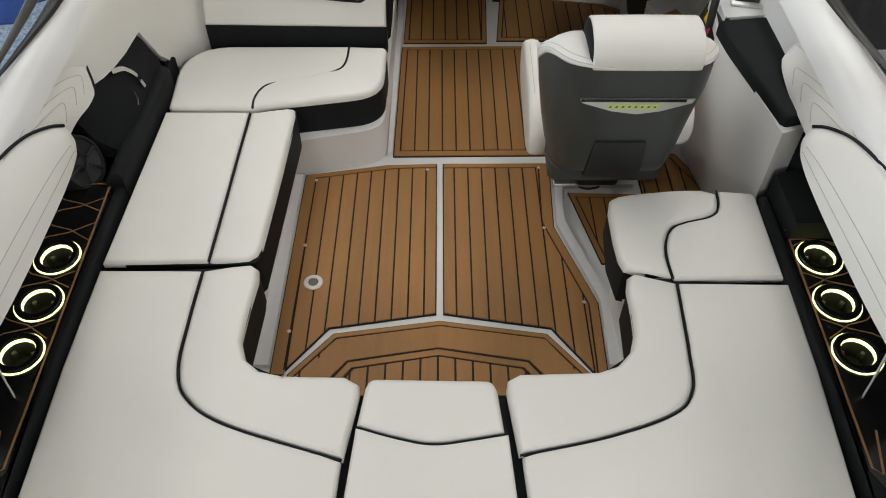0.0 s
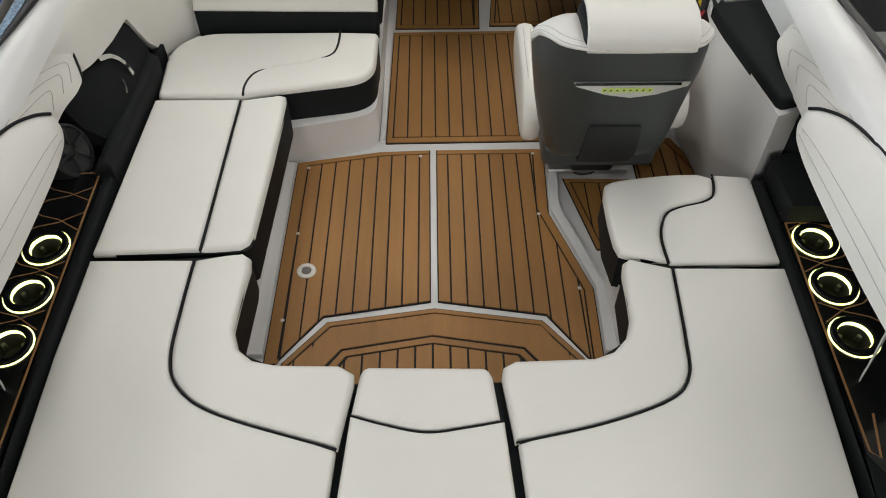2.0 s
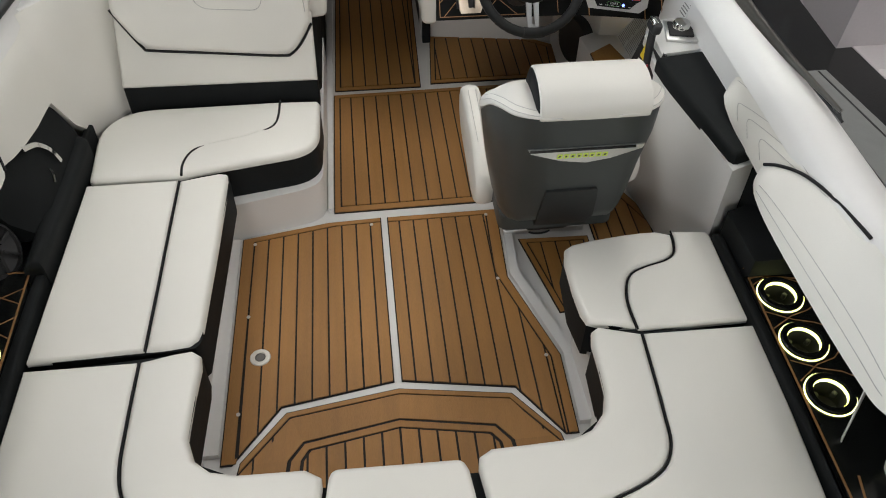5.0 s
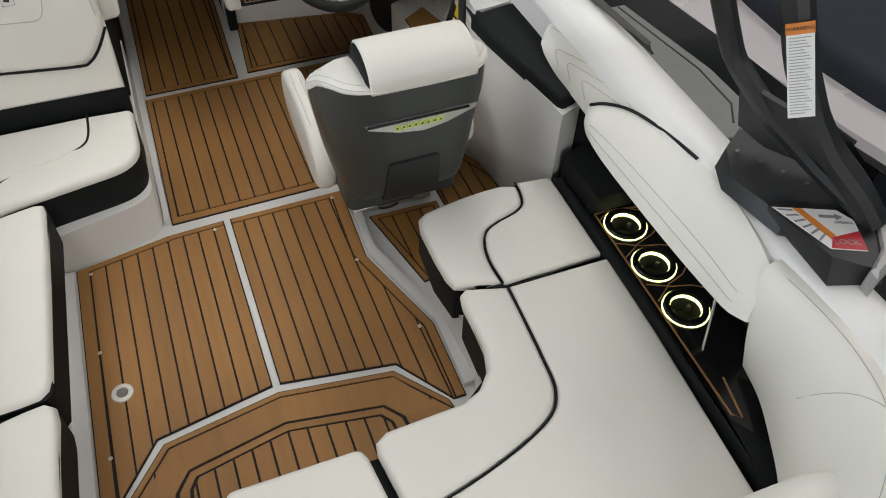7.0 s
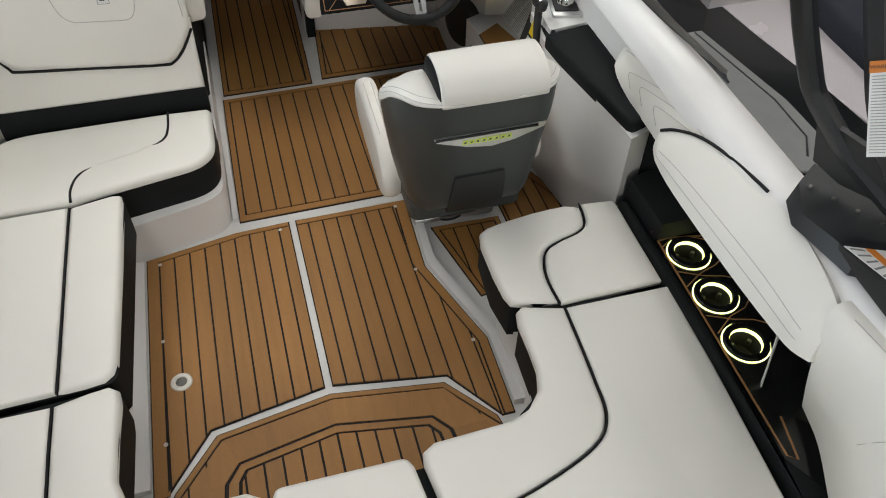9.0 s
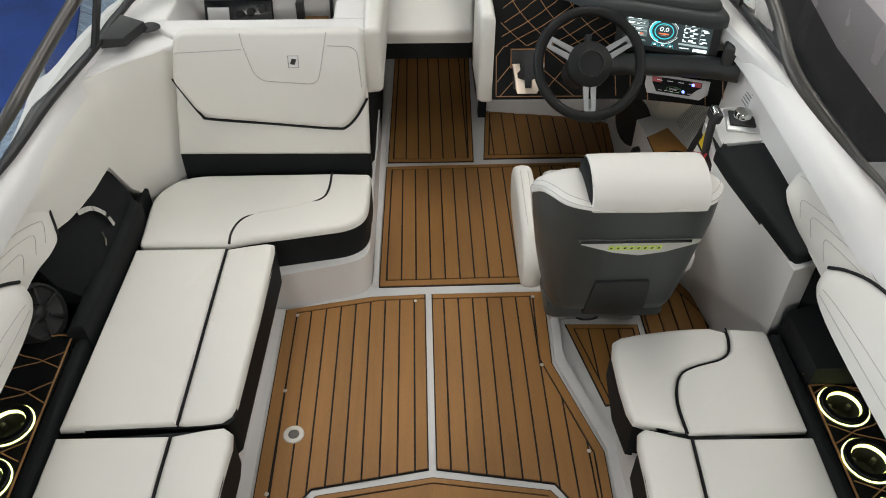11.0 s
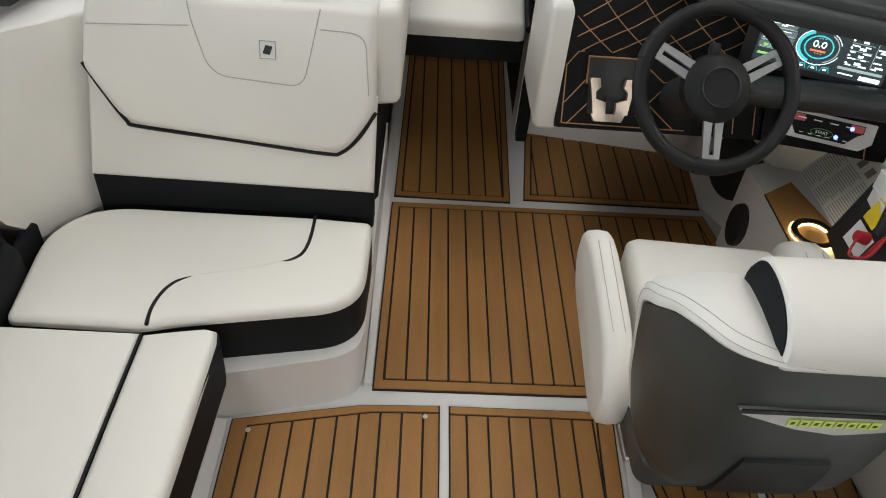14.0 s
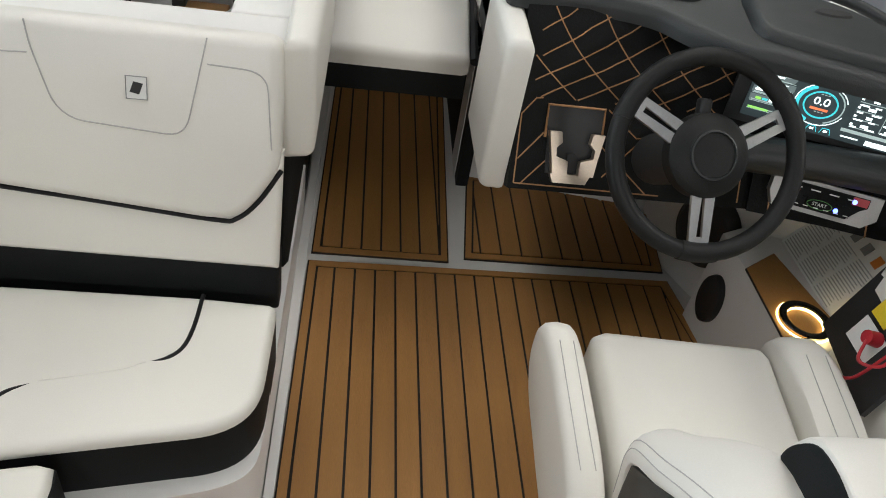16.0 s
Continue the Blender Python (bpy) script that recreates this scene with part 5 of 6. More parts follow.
# steering wheel
WM = basis((0.568, 1.115, 0.722), (1, 0.05, 0), (0.0, 0.60, 0.80))
wh = thing("steering_wheel", WM.translation, "black leather steering wheel with brushed metal spokes", "steering wheel")
R = 0.179
part("rim", tube([WM @ Vector((R * math.cos(a), R * math.sin(a), 0)) for a in np.linspace(0, 2 * math.pi, 49)[:-1]], 0.0175, 14, True), LEATHER, wh, "black leather rim")
for a in (radians(150), radians(28), radians(-92)):
    ca, sa = math.cos(a), math.sin(a)
    for o in (-0.013, 0.013):
        q = [(ca * r_ - sa * (o + w), sa * r_ + ca * (o + w)) for r_, w in ((0.068, -0.010), (0.158, -0.007), (0.158, 0.007), (0.068, 0.010))]
        part("spoke", plate(on(WM, q, 0.004), 0.008), ALU, wh, "brushed metal spoke")
    q = [(ca * r_ - sa * w, sa * r_ + ca * w) for r_, w in ((0.150, -0.020), (0.162, -0.019), (0.162, 0.019), (0.150, 0.020))]
    part("spoke_tip", plate(on(WM, q, 0.0035), 0.007), ALU, wh, "brushed metal spoke tip")
    part("grip_swell", tube([WM @ Vector((R * math.cos(a + d), R * math.sin(a + d), 0)) for d in np.linspace(-0.2, 0.2, 9)], 0.0192, 14), LEATHER, wh, "moulded grip")
part("hub", lathe([(0.0, 0.026), (0.040, 0.026), (0.044, 0.022), (0.066, 0.018), (0.078, 0.006), (0.080, -0.02), (0.05, -0.05), (0.0, -0.05)], 36, WM), LEATHER, wh, "black hub")
part("hub_ring", lathe([(0.041, 0.026), (0.042, 0.029), (0.045, 0.028), (0.046, 0.022)], 36, WM), DASHV, wh)
part("column", tube([WM @ Vector((0, 0, -0.04)), WM @ Vector((0.01, 0.0, -0.24))], 0.055, 18), RUBBER, wh, "black column")
part("lever", box(WM @ Vector((0.01, 0.085, -0.05)), (0.022, 0.05, 0.03), 0.006, FACE.to_3x3().to_4x4()), RUBBER, wh)

# side ledge with foam pad, ring light and instruction label
led = thing("ledge_pad", (0.95, 1.2, 0.30), "brown foam pad on the footwell ledge", "deck mat")
part("foam", prism([(0.884, 1.285), (0.980, 1.350), (1.045, 1.10), (0.890, 1.05)], 0.299, 0.306), TEAK, led)
part("edge", tube([(0.884, 1.285, 0.303), (0.980, 1.350, 0.303), (1.045, 1.10, 0.303), (0.890, 1.05, 0.303)], 0.003, 5, True), SEAM, led)
ch = cup_holder(0.960, 1.115, 0.307, WARMGLOW, 0.045)
ch["label"] = "black cup holder with a warm glowing ring on the ledge"
lab = thing("instruction_label", (1.085, 1.3, 0.4), "white safety label with pictograms and lines of print", "label")
LM = basis((1.088, 1.285, 0.372), (0.05, -1, 0.0), (0.72, 0.0, 1))
part("sheet", plate(on(LM, [(-0.13, -0.10), (0.13, -0.10), (0.13, 0.085), (-0.13, 0.085)], 0.002), 0.002), LABEL, lab)
for i in range(5):
    part("pictogram", plate(on(LM, [(-0.115 + i * 0.046, 0.045), (-0.092 + i * 0.046, 0.045), (-0.092 + i * 0.046, 0.072), (-0.115 + i * 0.046, 0.072)], 0.0035), 0.001), INK if i < 4 else ORANGE, lab)
for c in range(3):
    for i in range(17):
        v, w = 0.030 - i * 0.0072, 0.072 - (i * 7 % 4) * 0.004
        part("print_line", plate(on(LM, [(-0.12 + c * 0.082, v), (-0.12 + c * 0.082 + w, v), (-0.12 + c * 0.082 + w, v + 0.0026), (-0.12 + c * 0.082, v + 0.0026)], 0.0032), 0.0008), PALEINK, lab)
# armrest, throttle and its controls
t = thing("console_pad", (1.08, 0.7, 0.53), "black padded armrest top on the helm side wall", "pad")
part("padding", pad(rounded([(0.955, 0.83), (0.965, 0.70), (1.028, 0.292), (1.10, 0.315), (1.13, 0.60), (1.155, 0.86)], [0.02, 0.03, 0.02, 0.02, 0.04, 0.02]), 0.525, 0.572, 0.015, 4, 0.002), BLACKV, t)
part("end_block", prism([(1.035, 0.24), (1.10, 0.26), (1.20, 0.26), (1.20, 0.03), (1.036, 0.03)], 0.18, 0.40) , BLACKV, t)
part("end_wall", prism([(1.10, 0.30), (1.215, 0.30), (1.215, 0.20), (1.15, 0.22)], 0.18, 0.585), BLACKV, t)
th = thing("throttle", (1.02, 0.93, 0.4), "black throttle lever on a black and yellow panel with red lanyard", "throttle")
TM = basis((0.985, 0.93, 0.475), (0.12, 1, 0.0), (0.30, 0.0, 1))
part("panel", plate(on(TM, [(-0.12, -0.12), (0.12, -0.12), (0.13, 0.09), (-0.10, 0.10)][::-1], -0.006), -0.012), RUBBER, th)
TP = basis((0.968, 0.925, 0.48), (0, -1, 0.0), (0.30, 0.0, 1))
part("yellow_label", plate(on(TP, [(-0.06, 0.0), (-0.01, 0.0), (-0.01, 0.06), (-0.06, 0.06)], 0.004), 0.002), YELLOW, th)
part("yellow_label", plate(on(TP, [(0.03, 0.02), (0.07, 0.02), (0.07, 0.07), (0.03, 0.07)], 0.004), 0.002), YELLOW, th)
part("white_label", plate(on(TP, [(-0.06, -0.07), (0.02, -0.07), (0.02, -0.01), (-0.06, -0.01)], 0.004), 0.002), LABEL, th)
part("red_switch", lathe([(0.0, 0.03), (0.014, 0.028), (0.016, 0.0)], 16, TP @ Matrix.Translation((0.0, -0.02, 0.006))), RED, th)
part("lanyard", tube(curve_through([TP @ Vector(p) for p in ((0.0, -0.02, 0.03), (0.04, -0.05, 0.05), (0.075, -0.02, 0.04), (0.06, 0.03, 0.03), (0.05, -0.08, 0.03), (0.02, -0.12, 0.03))], 6), 0.0035, 6), RED, th, "red lanyard")
part("lever", tube(curve_through([(0.960, 0.90, 0.50), (0.958, 0.905, 0.57), (0.962, 0.915, 0.625)], 5), 0.014, 10), RUBBER, th)
part("grip", box((0.964, 0.915, 0.640), (0.036, 0.07, 0.045), 0.014, Matrix.Rotation(radians(10), 4, "Y"), 4), RUBBER, th, "black grip")
part("grip_cap", box((0.958, 0.915, 0.657), (0.020, 0.05, 0.016), 0.006, Matrix.Rotation(radians(10), 4, "Y"), 3), CHROME, th, "chrome grip cap")
part("console_block", prism([(0.995, 1.05), (0.98, 0.84), (1.15, 0.86), (1.15, 1.08)], 0.52, 0.575), GEL, th, "white moulded block")
part("control_plate", box((1.085, 0.965, 0.58), (0.11, 0.13, 0.012), 0.004, Matrix.Rotation(radians(-12), 4, "Z")), ALU, th)
part("control_face", box((1.085, 0.968, 0.588), (0.085, 0.09, 0.008), 0.003, Matrix.Rotation(radians(-12), 4, "Z")), RUBBER, th)
part("rotary_knob", lathe([(0.0, 0.026), (0.026, 0.026), (0.030, 0.020), (0.030, 0.0)], 28, Matrix.Translation((1.085, 0.97, 0.592))), CHROME, th, "metal rotary knob")
# gelcoat side above the armrest
rows = []
for y, k in ((0.30, 0.0), (0.6, 0.0), (0.9, 0.0), (1.15, 0.01), (1.4, 0.045)):
    rows.append([(1.10 - k, y, 0.50), (1.125 - k, y, 0.58), (1.15 - k, y, 0.68), (1.165 - k, y, 0.74), (1.22 - k, y, 0.74), (1.22 - k, y, 0.50)])
solid("helm_side_moulding", loft(rows), GEL, "glossy white gelcoat side moulding", "moulding", kind="structure")
st = thing("side_label", (1.135, 1.05, 0.62), "white side label with a red heading", "label")
KM = basis((1.135, 1.06, 0.625), (0.02, -1, 0), (0.33, 0, 1))
part("sheet", plate(on(KM, [(-0.03, -0.05), (0.03, -0.05), (0.03, 0.05), (-0.03, 0.05)], 0.004), 0.002), LABEL, st)
part("heading", plate(on(KM, [(-0.028, 0.032), (0.028, 0.032), (0.028, 0.048), (-0.028, 0.048)], 0.0055), 0.001), RED, st)
for i in range(6):
    part("print_line", plate(on(KM, [(-0.024, 0.02 - i * 0.011), (0.022, 0.02 - i * 0.011), (0.022, 0.024 - i * 0.011), (-0.024, 0.024 - i * 0.011)], 0.0055), 0.001), INK, st)

# ---- windshield ----
def flat_strip(a, b, w, thick=0.012):
    """A flat bar between two points, its width along y."""
    a, b, h = Vector(a), Vector(b), Vector((0, w / 2, 0))
    n = (b - a).cross(h).normalized() * thick / 2
    return ring_faces(bmesh.new(), [[p - h - n, p + h - n, p + h + n, p - h + n] for p in (a, b)])


rim = [(0.262, 1.80, 0.262, 1.70, 0.803), (0.70, 1.76, 0.70, 1.67, 0.803), (0.99, 1.70, 0.93, 1.60, 0.803), (1.11, 1.57, 1.0, 1.50, 0.803), (1.15, 1.36, 1.04, 1.38, 0.80),
       (1.175, 1.16, 1.075, 1.20, 0.79), (1.195, 1.0, 1.125, 1.02, 0.776), (1.21, 0.80, 1.16, 0.82, 0.757), (1.22, 0.55, 1.175, 0.57, 0.742)]
solid("helm_deck_rim", loft([[(ox, oy, z - 0.04), (ox, oy, z), (ix * 0.85 + ox * 0.15, iy * 0.85 + oy * 0.15, z), (ix, iy, z - 0.012), (ix, iy, z - 0.06)] for ox, oy, ix, iy, z in rim]), GEL, "white gelcoat rim between helm hood and windshield", "deck", kind="structure")
for s in (-1, 1):
    ws = thing("windshield", (s * 1.1, 1.0, 0.75), "tinted wrap-around windshield in a grey metal frame", "windshield", "windshields")
    low = curve_through([(s * x, y, z) for x, y, z in ((1.232, 0.19, 0.757), (1.212, 0.5, 0.772), (1.198, 0.72, 0.781), (1.186, 0.92, 0.790), (1.168, 1.13, 0.802), (1.132, 1.36, 0.823), (1.085, 1.55, 0.84), (0.975, 1.675, 0.842), (0.70, 1.735, 0.845), (0.26, 1.77, 0.845))], 5)
    lean = 0.035 if s > 0 else 0.0
    if s < 0:
        low = curve_through([(-x, y, z) for x, y, z in ((1.205, 0.19, 0.757), (1.170, 0.45, 0.766), (1.157, 0.60, 0.770), (1.146, 0.815, 0.776), (1.125, 0.98, 0.782), (1.102, 1.14, 0.788), (1.080, 1.373, 0.803), (1.009, 1.545, 0.825), (0.70, 1.735, 0.845), (0.26, 1.77, 0.845))], 5)
    top = curve_through([(s * (x + lean * k), y, z) for x, y, z, k in ((1.222, 0.20, 0.785, 0), (1.115, 0.41, 0.86, 0), (1.0, 0.57, 0.98, 0), (0.98, 0.72, 1.07, 0), (0.995, 0.94, 1.10, 0.3), (1.008, 1.14, 1.105, 0.6), (0.985, 1.35, 1.105, 1), (0.83, 1.44, 1.105, 0), (0.55, 1.50, 1.11, 0), (0.26, 1.52, 1.11, 0))], 5)
    if s < 0:
        top = curve_through([(-x, y, z) for x, y, z in ((1.200, 0.20, 0.780), (1.135, 0.38, 0.865), (1.067, 0.55, 0.961), (1.050, 0.75, 1.0), (1.025, 0.96, 1.045), (1.010, 1.22, 1.076), (0.970, 1.38, 1.09), (0.83, 1.45, 1.10), (0.55, 1.50, 1.11), (0.26, 1.52, 1.11))], 5)
    part("lower_rail", tube(low, [min(0.013, 0.004 + 0.0011 * i) for i in range(len(low))], 10), POWDER, ws, "black lower rail")
    part("upper_rail", tube(top, [min(0.019, 0.006 + 0.0014 * i) for i in range(len(top))], 12), FRAME, ws, "grey metal top rail")
    g = part("glass", ring_faces(bmesh.new(), [[a, tuple(np.array(a) * 0.5 + np.array(b) * 0.5), b] for a, b in zip(low, top)], False, False, False), GLASS, ws, "tinted glass")
    g.visible_shadow = False
    part("brace", flat_strip(low[25], top[24], 0.05), RUBBER, ws, "black brace")
    part("end_post", tube([low[-1], top[-1]], 0.012, 8), FRAME, ws)
t = thing("corner_box", (-1.09, 1.2, 0.75), "black moulded corner bracket at the windshield base", "bracket")
part("body", loft([[(-1.096, 1.175, 0.768), (-1.018, 1.190, 0.768), (-0.978, 1.318, 0.768), (-1.066, 1.345, 0.768)], [(-1.096, 1.178, 0.800), (-1.022, 1.192, 0.796), (-0.982, 1.312, 0.800), (-1.066, 1.34, 0.812)],
                   [(-1.088, 1.186, 0.806), (-1.032, 1.198, 0.802), (-0.992, 1.304, 0.807), (-1.060, 1.33, 0.818)]]), DASHV, t)
part("socket", lathe([(0.0, 0.001), (0.03, 0.001), (0.036, 0.004), (0.04, 0.0)], 20, Matrix.Translation((-0.975, 1.33, 0.768))), RUBBER, t)

# ---- folding tower leg ----
tw = thing("tower_leg", (1.2, -0.45, 0.74), "black folding wakeboard tower leg bolted on the gunwale", "tower")


def flat_bar(pts, w, h, mat, name, label=""):
    loops, v = [], [Vector(p) for p in pts]
    for i, p in enumerate(v):
        d = (v[min(i + 1, len(v) - 1)] - v[max(i - 1, 0)]).normalized()
        a = d.cross(Vector((0.35, 0.94, 0))).normalized() * w / 2
        b = d.cross(a).normalized() * h / 2
        c = 0.35
        loops.append([p + a * x + b * y for x, y in ((1, c), (c, 1), (-c, 1), (-1, c), (-1, -c), (-c, -1), (c, -1), (1, -c))])
    return part(name, loft(loops), mat, tw, label)


def bent(pts, k=4):
    """Straight runs with short rounded bends."""
    out, v = [pts[0]], [Vector(p) for p in pts]
    for a, p, b in zip(v, v[1:], v[2:]):
        s0, s1 = p + (a - p) * min(0.4, 0.03 / (a - p).length), p + (b - p) * min(0.4, 0.03 / (b - p).length)
        out += [tuple(s0.lerp(p, t / k).lerp(p.lerp(s1, t / k), t / k)) for t in range(k + 1)]
    return out + [pts[-1]]


flat_bar(bent([(1.305, -0.575, 0.795), (1.268, -0.535, 0.860), (1.222, -0.455, 0.925), (1.180, -0.410, 1.0), (1.132, -0.370, 1.11), (1.105, -0.315, 1.24), (0.99, -0.05, 1.85)]), 0.062, 0.078, POWDER, "main_tube", "black main tube")
flat_bar(bent([(1.285, -0.555, 0.815), (1.235, -0.425, 0.862), (1.170, -0.305, 0.935), (1.120, -0.205, 1.025), (1.072, -0.170, 1.15), (0.95, -0.10, 1.50), (0.85, -0.04, 1.80)]), 0.048, 0.062, POWDER, "inner_tube", "black inner tube")
part("gusset_plate", plate([(1.14, -0.235, 0.985), (1.185, -0.405, 0.985), (1.245, -0.47, 0.87), (1.20, -0.32, 0.84), (1.16, -0.26, 0.87)], 0.012), POWDER, tw, "black gusset plate")
part("bracket", loft([[(1.135, -0.255, z0) for z0 in (0.735,)] + [(1.19, -0.225, 0.735), (1.38, -0.57, 0.735), (1.33, -0.64, 0.735), (1.13, -0.50, 0.735), (1.10, -0.33, 0.735)],
                     [(1.140, -0.262, 0.80), (1.19, -0.235, 0.825), (1.36, -0.565, 0.80), (1.32, -0.62, 0.79), (1.15, -0.49, 0.775), (1.115, -0.335, 0.77)]]), POWDER, tw, "black hinge bracket")
for k in range(5):
    f = k / 4
    part("bolt", lathe([(0.0, 0.004), (0.0042, 0.004), (0.0056, 0.0)], 10, Matrix.Translation((1.155 + 0.11 * f, -0.285 - 0.20 * f, 0.803 + 0.002 * f)) @ Matrix.Rotation(radians(-20), 4, "Y")), FRAME, tw, "steel bolt")
part("latch_block", loft([[(1.15, -0.44, 0.735), (1.20, -0.42, 0.735), (1.36, -0.54, 0.735), (1.39, -0.60, 0.735), (1.25, -0.70, 0.735), (1.135, -0.66, 0.735)],
                          [(1.118, -0.452, 0.79), (1.20, -0.470, 0.79), (1.30, -0.535, 0.79), (1.335, -0.60, 0.79), (1.21, -0.685, 0.79), (1.150, -0.630, 0.79)]]), POWDER, tw, "black latch block")
part("end_cap", loft([[(1.305, -0.590, z), (1.350, -0.600, z), (1.328, -0.662, z), (1.195, -0.715, z), (1.198, -0.690, z), (1.262, -0.652, z)] for z in (0.735, 0.790)] + [[(1.305, -0.598, 0.80), (1.338, -0.606, 0.80), (1.318, -0.655, 0.80), (1.205, -0.702, 0.80), (1.206, -0.692, 0.80), (1.262, -0.656, 0.80)]]), SATIN, tw, "pale grey end cap")
lk = thing("lock_label", (1.2, -0.55, 0.79), "white, orange and red lock label on the tower bracket", "label")


def flat_patch(name, pts, z, mat, label=""):
    part(name, prism(pts, z - 0.0015, z), mat, lk, label, smooth=False)


flat_patch("sheet", [(1.123, -0.461), (1.252, -0.521), (1.268, -0.560), (1.232, -0.645), (1.162, -0.611)], 0.7925, LABEL)
flat_patch("orange_strip", [(1.163, -0.481), (1.181, -0.489), (1.197, -0.583), (1.181, -0.590)], 0.7935, ORANGE)
flat_patch("red_field", [(1.186, -0.586), (1.255, -0.592), (1.232, -0.643), (1.164, -0.610)], 0.7938, RED, "red field")
KL = basis((1.206, -0.609, 0.7942), (0.073, -0.034, 0), (0.034, 0.073, 0))
lettering("LOCK", KL, 0.021, INK, lk)
lettering("UNLOCK", basis((1.240, -0.560, 0.7942), (0.073, -0.034, 0), (0.034, 0.073, 0)), 0.010, INK, lk)
part("arrow", plate(on(basis((1.226, -0.535, 0.794), (0.073, -0.034, 0), (0.034, 0.073, 0)), [(-0.028, -0.004), (0.008, -0.004), (0.008, -0.010), (0.024, 0.0), (0.008, 0.010), (0.008, 0.004), (-0.028, 0.004)]), 0.001), INK, lk, "grey arrow")
for i in range(6):
    f = i / 6
    flat_patch("print_line", [(1.130 + 0.005 * i, -0.470 - 0.022 * i), (1.158 + 0.004 * i, -0.484 - 0.017 * i), (1.159 + 0.004 * i, -0.489 - 0.017 * i), (1.131 + 0.005 * i, -0.475 - 0.022 * i)], 0.7935, INK)
gl = thing("gunwale_label", (1.15, -0.84, 0.74), "small white and orange label on the gunwale", "label")
part("sheet", prism([(1.135, -0.838), (1.195, -0.800), (1.215, -0.835), (1.150, -0.880)], 0.737, 0.7385), LABEL, gl)
part("orange_strip", prism([(1.135, -0.838), (1.145, -0.832), (1.160, -0.873), (1.150, -0.880)], 0.7385, 0.7392), ORANGE, gl)
for i in range(4):
    part("print_line", prism([(1.154 + 0.004 * i, -0.835 - 0.010 * i), (1.192 + 0.004 * i, -0.811 - 0.008 * i), (1.193 + 0.004 * i, -0.814 - 0.008 * i), (1.155 + 0.004 * i, -0.838 - 0.010 * i)], 0.7385, 0.7392), INK, gl)
wl = thing("warning_label", (1.17, -0.4, 1.1), "tall white warning label with an orange heading on the tower", "label")
WL = basis((1.091, -0.411, 1.124), (0.737, -0.553, 0.327), (-0.062, 0.446, 0.893))
part("sheet", plate(on(WL, [(-0.025, -0.090), (0.025, -0.090), (0.025, 0.075), (-0.025, 0.075)], 0.0), 0.003), LABEL, wl)
part("heading", plate(on(WL, [(-0.026, 0.075), (0.026, 0.075), (0.026, 0.097), (-0.026, 0.097)], 0.0), 0.003), ORANGE, wl)
lettering("WARNING", WL @ Matrix.Translation((0.0, 0.086, 0.0006)), 0.0105, RUBBER, wl)
for i in range(26):
    v, w = 0.068 - i * 0.0060, 0.020 - (i * 5 % 7) * 0.0022
    part("print_line", plate(on(WL, [(-0.021, v), (w, v), (w, v + 0.0018), (-0.021, v + 0.0018)], 0.0012), 0.001), PALEINK, wl)

# ---- round the boat ----
DECKPAD = material("grey_deck_foam", (0.17, 0.175, 0.17), 0.7, 0, 0.08, 12, 0.3, 160)
NAVY = material("dark_navy_cloth", (0.010, 0.013, 0.022), 0.85, 0, 0.3, 4, 0.5, 120)
SPECKLE = material("speckled_dark_carpet", (0.045, 0.047, 0.046), 0.95, 0, 0.45, 55, 0.9, 160)
solid("floor_mat", prism([(1.45, -6), (9, -6), (9, 2.2), (1.45, 2.2)], GZ, GZ + 0.006), SPECKLE, "dark speckled carpet beside the boat", "carpet", kind="structure")
PINKISH = material("pale_pink_gelcoat", (0.46, 0.43, 0.44), 0.25, 0, 0.02, 3, 0.0, 80, coat=0.2)
for pl in ([(0.68, 1.775), (0.98, 1.75), (1.02, 1.90), (0.68, 1.93)], [(0.62, 1.93), (1.02, 1.905), (0.90, 2.30), (0.62, 2.30)]):
    solid("helm_foredeck", pad(rounded(pl, 0.02), 0.78, 0.832, 0.015, 4, 0.0), GEL, "white gelcoat deck ahead of the helm windshield", "deck", kind="structure")
tub = thing("bow_tub", (0.44, 2.15, 0.7), "black moulded bow locker with a chrome cup rim", "locker")
part("body", prism([(0.262, 1.805), (0.67, 1.775), (0.615, 2.32), (0.262, 2.42)], 0.55, 0.80), FASCIA, tub)
part("cup_rim", lathe([(0.042, 0.0), (0.044, 0.008), (0.052, 0.008), (0.054, 0.0)], 28, Matrix.Translation((0.47, 1.86, 0.80))), CHROME, tub, "chrome cup rim")
part("grab_rail", tube(curve_through([(0.30, 1.98, 0.80), (0.33, 1.97, 0.84), (0.45, 1.95, 0.85), (0.56, 1.93, 0.84), (0.58, 1.93, 0.80)], 5), 0.008, 8), CHROME, tub, "chrome grab rail")
